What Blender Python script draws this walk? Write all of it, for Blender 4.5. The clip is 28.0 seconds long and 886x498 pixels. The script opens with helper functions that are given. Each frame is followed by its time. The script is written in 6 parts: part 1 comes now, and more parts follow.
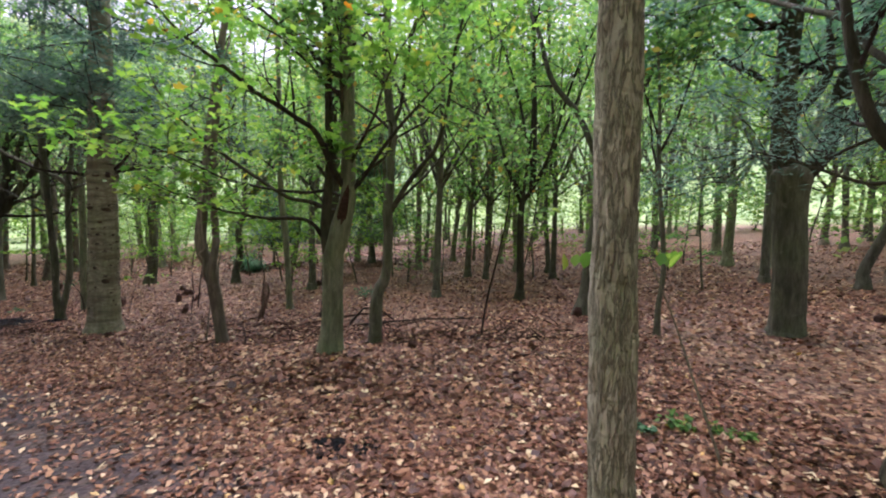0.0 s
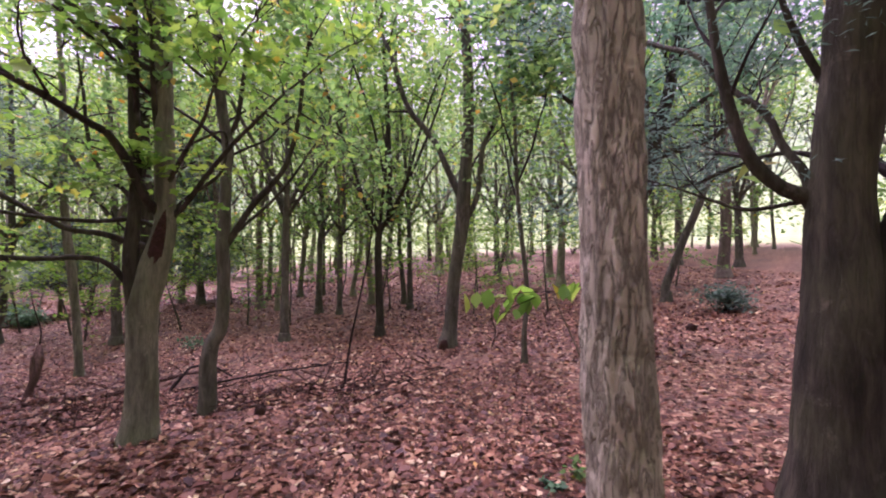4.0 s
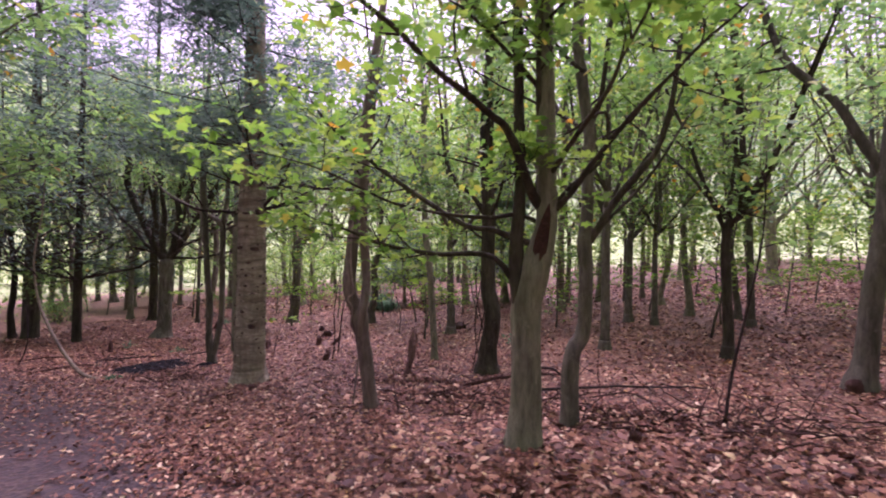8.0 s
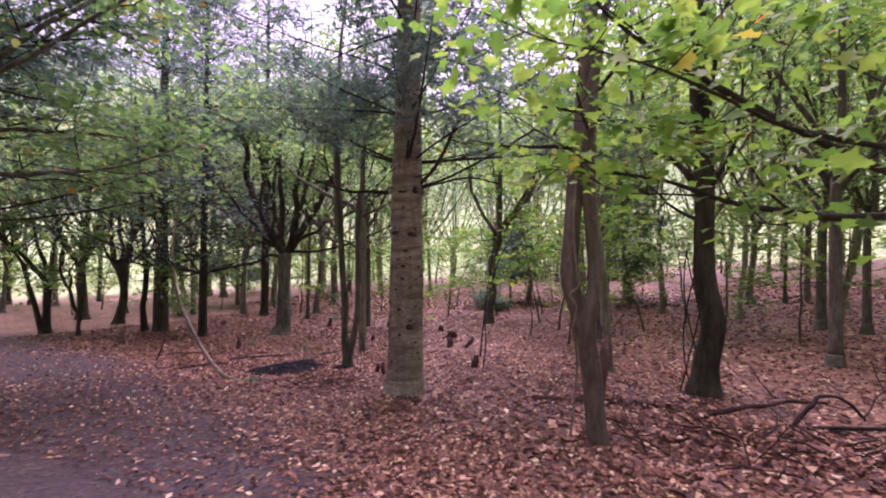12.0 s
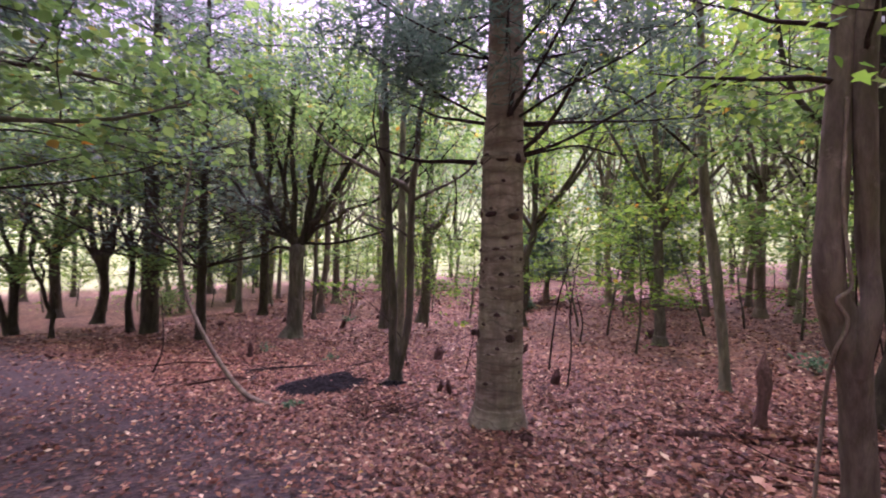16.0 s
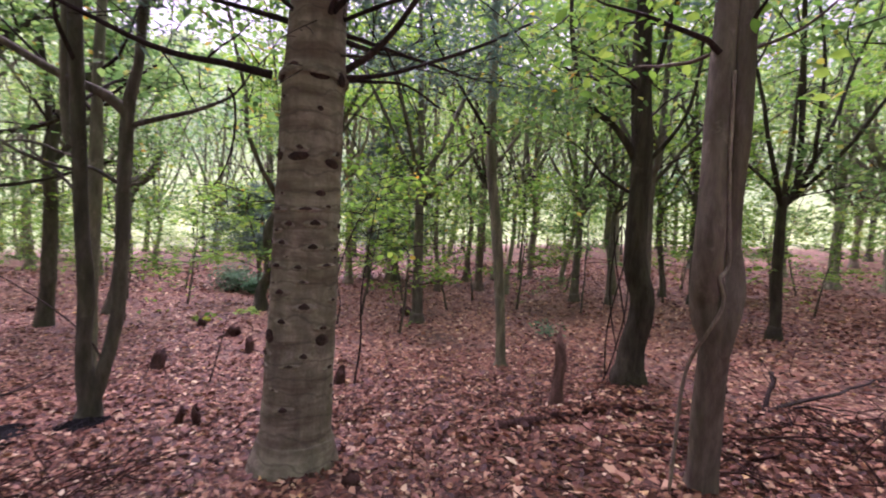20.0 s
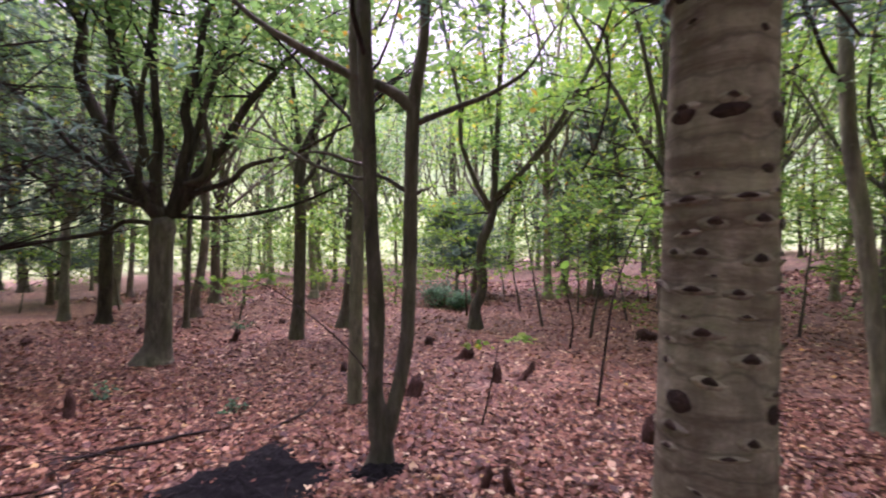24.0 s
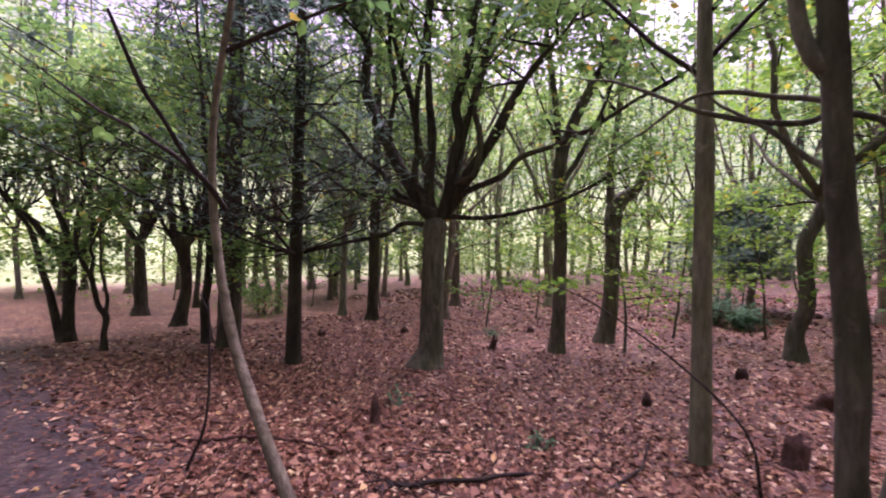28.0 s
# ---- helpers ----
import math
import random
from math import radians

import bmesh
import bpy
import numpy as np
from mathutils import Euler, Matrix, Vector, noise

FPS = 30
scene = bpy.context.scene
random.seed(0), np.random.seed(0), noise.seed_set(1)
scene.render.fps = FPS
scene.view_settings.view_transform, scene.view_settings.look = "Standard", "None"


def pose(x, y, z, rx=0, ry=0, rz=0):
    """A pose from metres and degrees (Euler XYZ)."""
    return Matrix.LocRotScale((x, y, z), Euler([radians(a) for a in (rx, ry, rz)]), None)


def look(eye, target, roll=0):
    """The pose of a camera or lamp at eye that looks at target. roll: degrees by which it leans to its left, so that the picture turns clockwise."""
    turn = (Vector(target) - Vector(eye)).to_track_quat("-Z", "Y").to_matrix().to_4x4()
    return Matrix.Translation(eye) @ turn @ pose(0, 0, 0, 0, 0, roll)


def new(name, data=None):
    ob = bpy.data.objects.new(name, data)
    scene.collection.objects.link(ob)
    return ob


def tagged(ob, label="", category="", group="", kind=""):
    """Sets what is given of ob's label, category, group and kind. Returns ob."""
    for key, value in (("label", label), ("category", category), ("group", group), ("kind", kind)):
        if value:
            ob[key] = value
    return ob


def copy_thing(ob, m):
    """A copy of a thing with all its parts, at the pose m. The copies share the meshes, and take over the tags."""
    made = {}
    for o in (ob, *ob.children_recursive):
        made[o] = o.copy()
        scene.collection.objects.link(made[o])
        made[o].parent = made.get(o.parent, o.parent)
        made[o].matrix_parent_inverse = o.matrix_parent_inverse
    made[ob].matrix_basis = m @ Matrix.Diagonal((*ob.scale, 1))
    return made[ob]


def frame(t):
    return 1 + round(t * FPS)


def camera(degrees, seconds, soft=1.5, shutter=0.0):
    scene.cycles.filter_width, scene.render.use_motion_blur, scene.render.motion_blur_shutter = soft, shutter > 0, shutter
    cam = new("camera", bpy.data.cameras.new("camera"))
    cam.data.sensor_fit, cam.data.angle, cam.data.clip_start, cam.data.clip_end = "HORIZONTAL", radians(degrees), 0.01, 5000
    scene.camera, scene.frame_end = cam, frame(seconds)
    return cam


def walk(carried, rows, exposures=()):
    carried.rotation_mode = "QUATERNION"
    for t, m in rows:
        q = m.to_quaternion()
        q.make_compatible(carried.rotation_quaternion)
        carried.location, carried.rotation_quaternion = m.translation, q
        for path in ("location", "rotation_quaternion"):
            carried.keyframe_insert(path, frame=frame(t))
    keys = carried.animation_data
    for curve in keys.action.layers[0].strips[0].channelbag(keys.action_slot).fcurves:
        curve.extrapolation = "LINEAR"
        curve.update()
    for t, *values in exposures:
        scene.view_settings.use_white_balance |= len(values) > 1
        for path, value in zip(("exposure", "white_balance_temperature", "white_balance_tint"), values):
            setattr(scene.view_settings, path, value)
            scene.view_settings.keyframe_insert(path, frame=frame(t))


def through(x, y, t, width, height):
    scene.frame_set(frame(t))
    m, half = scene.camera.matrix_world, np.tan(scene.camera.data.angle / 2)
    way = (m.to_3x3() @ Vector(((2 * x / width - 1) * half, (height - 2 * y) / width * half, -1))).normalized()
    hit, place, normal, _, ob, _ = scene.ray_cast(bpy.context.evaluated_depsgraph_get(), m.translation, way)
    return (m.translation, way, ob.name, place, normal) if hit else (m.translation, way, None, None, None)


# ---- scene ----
cam = camera(89.8, 28.0, soft=2.0, shutter=0.5)
METRES, EYE, TILT, LEAN, TURN = 11.6, 1.5, 0.0, 0.0, 0.0
ROWS = [
    (0.0, 0.0, 0.0, 0.0, 0.08, -3.17, -1.41),
    (0.5, -0.0022, 0.0017, 0.0022, -1.26, -1.06, -1.45),
    (1.0, 0.001, 0.0118, 0.0033, -2.12, 0.85, -1.74),
    (1.5, 0.0076, 0.0258, 0.005, -3.69, 2.47, -2.09),
    (2.0, 0.0096, 0.0322, 0.0046, -5.65, 1.74, -1.36),
    (2.5, 0.0064, 0.0379, 0.0051, -10.46, 1.09, -0.81),
    (3.0, -0.0024, 0.0474, 0.0055, -15.89, 1.69, -0.43),
    (3.5, -0.0085, 0.0553, 0.0045, -18.91, 1.23, -0.25),
    (5.5, -0.0298, 0.0954, 0.0007, -19.79, 0.11, 0.61),
    (6.0, -0.0486, 0.0999, 0.0005, -11.35, 0.46, 0.69),
    (6.5, -0.057, 0.1065, -0.0004, -2.73, -0.04, -0.26),
    (7.0, -0.0623, 0.1206, 0.0009, 6.07, 0.8, -0.57),
    (7.5, -0.0737, 0.1286, -0.0002, 12.85, 1.24, -0.89),
    (8.0, -0.0948, 0.1353, -0.0017, 14.72, 1.26, -0.5),
    (8.5, -0.1137, 0.1407, -0.0041, 16.08, 0.45, -0.94),
    (9.0, -0.1334, 0.1544, -0.0075, 18.13, 0.03, -1.85),
    (9.5, -0.1543, 0.1691, -0.0085, 19.95, -0.19, -2.04),
    (10.0, -0.1789, 0.1767, -0.0111, 18.98, -1.18, -1.48),
    (10.5, -0.2009, 0.1816, -0.0114, 20.72, -0.84, -0.22),
    (11.0, -0.2214, 0.1956, -0.0136, 23.85, 0.2, 0.13),
    (11.5, -0.2408, 0.2067, -0.0137, 25.31, 1.12, -0.5),
    (12.0, -0.2664, 0.2112, -0.0171, 23.95, 1.07, -0.39),
    (12.5, -0.2878, 0.2169, -0.018, 23.37, 0.83, -0.48),
    (14.5, -0.3633, 0.2526, -0.0242, 22.69, 0.65, 0.21),
    (15.0, -0.3834, 0.2706, -0.0238, 24.53, 0.79, 0.05),
    (15.5, -0.401, 0.2799, -0.0253, 24.82, 0.82, -0.67),
    (16.0, -0.4249, 0.2829, -0.0267, 21.66, 0.86, -1.13),
    (16.5, -0.4369, 0.2913, -0.0275, 17.42, 1.07, -1.49),
    (17.0, -0.4483, 0.3113, -0.0283, 12.58, 1.49, -1.67),
    (17.5, -0.4603, 0.3219, -0.0299, 8.15, 0.78, -2.29),
    (18.0, -0.4805, 0.33, -0.0311, 3.89, 0.37, -1.27),
    (18.5, -0.4912, 0.341, -0.032, 0.29, -0.06, -1.25),
    (19.0, -0.4982, 0.3618, -0.033, -4.13, -0.12, -1.25),
    (19.5, -0.5012, 0.3759, -0.0333, -8.71, -0.33, -1.92),
    (20.0, -0.5106, 0.3914, -0.0356, -13.83, -0.75, -3.25),
    (20.5, -0.5201, 0.4057, -0.0355, -17.11, -0.18, -2.81),
    (22.5, -0.5714, 0.4549, -0.0381, -10.59, 0.93, -1.34),
    (23.0, -0.5858, 0.4685, -0.04, -5.28, 0.46, -1.39),
    (23.5, -0.5999, 0.4865, -0.0399, 0.81, 0.51, -0.82),
    (24.0, -0.6169, 0.4982, -0.042, 6.81, 0.02, -1.52),
    (24.5, -0.6365, 0.5041, -0.0436, 10.33, 0.24, -1.32),
    (25.0, -0.651, 0.5091, -0.0439, 13.53, -0.07, -1.33),
    (25.5, -0.6641, 0.5231, -0.0462, 17.8, -0.66, -1.74),
    (26.0, -0.6769, 0.5343, -0.0466, 22.6, -1.02, -2.01),
    (26.5, -0.6921, 0.5397, -0.0481, 25.49, -0.88, -2.01),
    (27.0, -0.7113, 0.5446, -0.0492, 28.25, -0.69, -1.94),
    (27.5, -0.7239, 0.5505, -0.0509, 30.72, -0.6, -1.78),
    (28.0, -0.7381, 0.5621, -0.052, 32.93, 0.22, -1.49),
]
walk(cam, [(t, pose(0, 0, EYE, TILT, LEAN, TURN) @ pose(METRES * x, METRES * y, METRES * z, 90 + pitch, roll, yaw)) for t, x, y, z, yaw, pitch, roll in ROWS],
     [(0.0, 1.66, 5750, 31), (1.0, 1.74, 5800, 51), (3.0, 1.8, 5850, 72), (8.0, 1.78, 5900, 75), (10.0, 1.82, 5900, 76), (15.0, 1.89, 5950, 80), (18.0, 1.9, 5900, 76), (20.0, 1.9, 5850, 67), (25.0, 1.88, 5850, 66), (28.0, 1.74, 5950, 75)])

# world, sun and exposure
world = bpy.data.worlds.new("overcast_sky")
scene.world = world
world.use_nodes = True
wn, wl = world.node_tree.nodes, world.node_tree.links
sky = wn.new("ShaderNodeTexSky")
sky.sky_type, sky.sun_disc = "NISHITA", False
sky.sun_elevation, sky.sun_rotation = radians(66), radians(349)
sky.air_density, sky.dust_density, sky.ozone_density = 1.0, 4.0, 1.0
grey = wn.new("ShaderNodeHueSaturation")
grey.inputs["Saturation"].default_value = 0.14
wl.new(sky.outputs["Color"], grey.inputs["Color"])
wl.new(grey.outputs["Color"], wn["Background"].inputs["Color"])
wn["Background"].inputs["Strength"].default_value = 0.08
sun = new("sun", bpy.data.lights.new("sun", "SUN"))
sun.data.energy, sun.data.angle, sun.data.color = 3.1, radians(70), (1.0, 0.96, 0.9)
sun.matrix_world = look((-4, 20, 46), (0, 0, 0))

# ---- materials ----


def material(name):
    m = bpy.data.materials.new(name)
    m.use_nodes = True
    nt = m.node_tree
    return m, nt, nt.nodes["Principled BSDF"]


def node(nt, kind, **values):
    n = nt.nodes.new("ShaderNode" + kind)
    for key, value in values.items():
        n.inputs[key.replace("_", " ")].default_value = value
    return n


def ramp(nt, source, stops):
    n = nt.nodes.new("ShaderNodeValToRGB")
    e = n.color_ramp.elements
    while len(e) < len(stops):
        e.new(0.5)
    for el, (at, col) in zip(e, stops):
        el.position, el.color = at, (*col, 1)
    nt.links.new(source, n.inputs["Fac"])
    return n


def mix(nt, fac, a, b):
    n = nt.nodes.new("ShaderNodeMix")
    n.data_type = "RGBA"
    for sock, v in ((n.inputs["Factor"], fac), (n.inputs["A"], a), (n.inputs["B"], b)):
        if isinstance(v, bpy.types.NodeSocket):
            nt.links.new(v, sock)
        elif isinstance(v, (int, float)):
            sock.default_value = v
        else:
            sock.default_value = (*v, 1)
    return n.outputs["Result"]


def bark_material(name, dark, light, algae, algae_part=0.4, stretch=0.25, scale=14.0, depth=0.6, rough=0.9, cracks=0.5, rings=0.0, bands=0.0):
    """Bark: upright grain, fissures, broad stains and a green film of algae in patches."""
    m, nt, bsdf = material(name)
    co = node(nt, "TexCoord")
    stretched = node(nt, "Mapping", Scale=(1, 1, stretch))
    nt.links.new(co.outputs["Object"], stretched.inputs["Vector"])
    grain = node(nt, "TexNoise", Scale=scale, Detail=8.0, Roughness=0.65)
    nt.links.new(stretched.outputs["Vector"], grain.inputs["Vector"])
    upright = node(nt, "Mapping", Scale=(1, 1, stretch * 0.45))
    nt.links.new(co.outputs["Object"], upright.inputs["Vector"])
    line = node(nt, "TexNoise", Scale=scale * 1.9, Detail=4.0, Roughness=0.6, Distortion=0.6)
    nt.links.new(upright.outputs["Vector"], line.inputs["Vector"])
    middle = nt.nodes.new("ShaderNodeMath")
    middle.operation = "SUBTRACT"
    middle.inputs[1].default_value = 0.5
    nt.links.new(line.outputs["Fac"], middle.inputs[0])
    crack = nt.nodes.new("ShaderNodeMath")
    crack.operation = "ABSOLUTE"
    nt.links.new(middle.outputs["Value"], crack.inputs[0])
    broad = node(nt, "TexNoise", Scale=1.7, Detail=4.0)
    nt.links.new(co.outputs["Object"], broad.inputs["Vector"])
    tone = ramp(nt, grain.outputs["Fac"], [(0.3, dark), (0.72, light)])
    film = ramp(nt, broad.outputs["Fac"], [(0.42, (0, 0, 0)), (0.66, (algae_part,) * 3)])
    colour = mix(nt, film.outputs["Color"], tone.outputs["Color"], algae)
    run = node(nt, "Mapping", Scale=(1, 1, 0.16))
    nt.links.new(co.outputs["Object"], run.inputs["Vector"])
    streak = node(nt, "TexNoise", Scale=9.0, Detail=5.0, Roughness=0.6)
    nt.links.new(run.outputs["Vector"], streak.inputs["Vector"])
    wet = ramp(nt, streak.outputs["Fac"], [(0.44, (0, 0, 0)), (0.68, (0.62,) * 3)])
    colour = mix(nt, wet.outputs["Color"], colour, tuple(c * 0.7 for c in dark))
    lichen = node(nt, "TexNoise", Scale=6.0, Detail=6.0, Roughness=0.7)
    nt.links.new(co.outputs["Object"], lichen.inputs["Vector"])
    spots = ramp(nt, lichen.outputs["Fac"], [(0.6, (0, 0, 0)), (0.72, (0.45,) * 3)])
    colour = mix(nt, spots.outputs["Color"], colour, tuple(min(1.0, c * 1.5 + 0.03) for c in light))
    seam = ramp(nt, crack.outputs["Value"], [(0.0, (cracks,) * 3), (0.055, (0, 0, 0))])
    colour = mix(nt, seam.outputs["Color"], colour, tuple(c * 0.45 for c in dark))
    if bands:
        level = node(nt, "Mapping", Scale=(0.9, 0.9, 5.5))
        nt.links.new(co.outputs["Object"], level.inputs["Vector"])
        belt = node(nt, "TexNoise", Scale=1.6, Detail=7.0, Roughness=0.62, Distortion=0.5)
        nt.links.new(level.outputs["Vector"], belt.inputs["Vector"])
        rust = ramp(nt, belt.outputs["Fac"], [(0.46, (0, 0, 0)), (0.62, (bands,) * 3)])
        colour = mix(nt, rust.outputs["Color"], colour, (dark[0] * 0.75, dark[1] * 0.6, dark[2] * 0.55))
        pale = ramp(nt, belt.outputs["Fac"], [(0.3, (bands * 0.5,) * 3), (0.42, (0, 0, 0))])
        colour = mix(nt, pale.outputs["Color"], colour, tuple(min(c * 1.35, 0.8) for c in light))
    if rings:
        belts = nt.nodes.new("ShaderNodeTexWave")
        belts.bands_direction = "Z"
        belts.inputs["Scale"].default_value, belts.inputs["Distortion"].default_value, belts.inputs["Detail"].default_value = 2.3, 9.0, 5.0
        nt.links.new(co.outputs["Object"], belts.inputs["Vector"])
        lines = ramp(nt, belts.outputs["Fac"], [(0.0, (rings,) * 3), (0.07, (0, 0, 0))])
        colour = mix(nt, lines.outputs["Color"], colour, tuple(c * 0.6 for c in dark))
    info = nt.nodes.new("ShaderNodeObjectInfo")
    own = nt.nodes.new("ShaderNodeHueSaturation")
    vary = nt.nodes.new("ShaderNodeMapRange")
    vary.inputs["To Min"].default_value, vary.inputs["To Max"].default_value = 0.75, 1.2
    nt.links.new(info.outputs["Random"], vary.inputs["Value"])
    nt.links.new(vary.outputs["Result"], own.inputs["Value"])
    nt.links.new(colour, own.inputs["Color"])
    nt.links.new(own.outputs["Color"], bsdf.inputs["Base Color"])
    bsdf.inputs["Roughness"].default_value = rough
    bsdf.inputs["Specular IOR Level"].default_value = 0.25
    edge = ramp(nt, crack.outputs["Value"], [(0.0, (0, 0, 0)), (0.07, (1, 1, 1))])
    both = nt.nodes.new("ShaderNodeMath")
    both.operation = "MULTIPLY_ADD"
    both.inputs[1].default_value = 0.5 * cracks
    nt.links.new(edge.outputs["Color"], both.inputs[0])
    nt.links.new(grain.outputs["Fac"], both.inputs[2])
    bump = node(nt, "Bump", Strength=depth, Distance=0.035)
    nt.links.new(both.outputs["Value"], bump.inputs["Height"])
    nt.links.new(bump.outputs["Normal"], bsdf.inputs["Normal"])
    return m


def leaf_material(name, stops, through=0.45, rough=0.5):
    """Leaves: a colour of its own for each leaf, light shining through the blade."""
    m, nt, bsdf = material(name)
    geo = nt.nodes.new("ShaderNodeNewGeometry")
    tone = ramp(nt, geo.outputs["Random Per Island"], stops)
    nt.links.new(tone.outputs["Color"], bsdf.inputs["Base Color"])
    bsdf.inputs["Roughness"].default_value = rough
    bsdf.inputs["Specular IOR Level"].default_value = 0.22
    if through:
        trans = nt.nodes.new("ShaderNodeBsdfTranslucent")
        bright = nt.nodes.new("ShaderNodeHueSaturation")
        bright.inputs["Value"].default_value = 1.2
        bright.inputs["Saturation"].default_value = 1.07
        nt.links.new(tone.outputs["Color"], bright.inputs["Color"])
        nt.links.new(bright.outputs["Color"], trans.inputs["Color"])
        both = nt.nodes.new("ShaderNodeMixShader")
        both.inputs["Fac"].default_value = through
        nt.links.new(bsdf.outputs["BSDF"], both.inputs[1])
        nt.links.new(trans.outputs["BSDF"], both.inputs[2])
        nt.links.new(both.outputs["Shader"], nt.nodes["Material Output"].inputs["Surface"])
    return m


BARK_GREY = bark_material("grey_green_bark", (0.0488, 0.0488, 0.0354), (0.2025, 0.1915, 0.1391), (0.1305, 0.1501, 0.0781), 0.6, 0.3, 12.0, 0.6, cracks=0.3)
BARK_GREEN = bark_material("pale_green_bark", (0.0915, 0.0927, 0.0598), (0.3379, 0.3428, 0.2269), (0.2123, 0.2513, 0.1244), 0.7, 0.3, 12.0, 0.6, cracks=0.3)
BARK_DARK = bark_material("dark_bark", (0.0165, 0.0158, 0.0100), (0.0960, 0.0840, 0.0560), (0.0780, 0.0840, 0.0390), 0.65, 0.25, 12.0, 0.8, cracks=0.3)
BARK_PLATED = bark_material("plated_brown_bark", (0.255, 0.232, 0.155), (0.590, 0.545, 0.410), (0.389, 0.403, 0.250), 0.6, 0.45, 24.0, 1.0, cracks=0.75, rings=0.35)
BARK_BROWN = bark_material("smooth_brown_bark", (0.0915, 0.0744, 0.0573), (0.2867, 0.2391, 0.1854), (0.1830, 0.1769, 0.1037), 0.5, 0.3, 12.0, 0.5, cracks=0.2)
IVY_PALE = bark_material("pale_ivy_bark", (0.2, 0.165, 0.12), (0.45, 0.39, 0.3), (0.3, 0.28, 0.18), 0.2, 0.4, 30.0, 0.4)
BARK_CONIFER = bark_material("conifer_bark", (0.110, 0.091, 0.063), (0.366, 0.314, 0.226), (0.232, 0.228, 0.131), 0.55, 1.0, 11.0, 0.6, cracks=0.15, rings=0.35)
BARK_OLD = bark_material("old_conifer_bark", (0.1562, 0.1403, 0.0964), (0.4319, 0.3928, 0.2904), (0.2891, 0.3038, 0.1745), 0.6, 1.0, 11.0, 0.6, cracks=0.12, rings=0.5, bands=0.7)
BARK_TWIG = bark_material("twig_bark", (0.020, 0.014, 0.013), (0.065, 0.046, 0.039), (0.046, 0.046, 0.022), 0.3, 0.4, 30.0, 0.3)
WOOD_DEAD = bark_material("rotten_wood", (0.0300, 0.0135, 0.0091), (0.1200, 0.0580, 0.0403), (0.0855, 0.0675, 0.0338), 0.2, 0.3, 20.0, 0.8)
KNOT_DARK = bark_material("branch_scar", (0.027, 0.018, 0.015), (0.147, 0.092, 0.070), (0.092, 0.069, 0.046), 0.3, 0.5, 40.0, 0.8)
WOOD_GREY = bark_material("weathered_wood", (0.0690, 0.0377, 0.0294), (0.2475, 0.1464, 0.1064), (0.1515, 0.1290, 0.0770), 0.3, 0.3, 20.0, 0.8)
SOIL_BLACK = bark_material("black_ash_soil", (0.0010, 0.0010, 0.0015), (0.0075, 0.0070, 0.0080), (0.0060, 0.0060, 0.0060), 0.2, 1.0, 30.0, 0.8)
LEAF_GREEN = leaf_material("green_leaves", [(0.0, (0.0758, 0.1680, 0.0546)), (0.45, (0.1290, 0.2637, 0.0737)), (0.92, (0.1967, 0.3369, 0.0896)), (0.98, (0.2879, 0.3369, 0.0767)), (1.0, (0.3411, 0.1821, 0.0325))], 0.6)
LEAF_LIME = leaf_material("lime_leaves", [(0.0, (0.0939, 0.2271, 0.0421)), (0.6, (0.1715, 0.3275, 0.0523)), (0.965, (0.2572, 0.3913, 0.0698)), (0.992, (0.4286, 0.3641, 0.0554)), (1.0, (0.4711, 0.1821, 0.0356))], 0.6)
# leaves of far trees and shrubs, coloured paler to stand in for haze
LEAF_HAZED = leaf_material("hazed_yellow_green_leaves", [(0.0, (0.1399, 0.2552, 0.0642)), (0.6, (0.2328, 0.3641, 0.1030)), (1.0, (0.3339, 0.4373, 0.1473))], 0.6)
LEAF_COOL = leaf_material("blue_green_leaves", [(0.0, (0.0595, 0.1455, 0.0816)), (0.6, (0.1020, 0.2271, 0.1196)), (1.0, (0.1552, 0.3003, 0.1497))], 0.55)
NEEDLES = leaf_material("dark_needles", [(0.0, (0.06, 0.12, 0.085)), (0.7, (0.105, 0.185, 0.13)), (1.0, (0.15, 0.23, 0.16))], 0.45)
LITTER = leaf_material("fallen_leaves", [(0.0, (0.0342, 0.0142, 0.0082)), (0.35, (0.1072, 0.0430, 0.0246)), (0.68, (0.2186, 0.0981, 0.0553)), (0.9, (0.4075, 0.2228, 0.1223)), (0.968, (0.6113, 0.4365, 0.2582)), (0.99, (0.6587, 0.5550, 0.3367)), (1.0, (0.5911, 0.3567, 0.0936))], 0.12, 0.45)


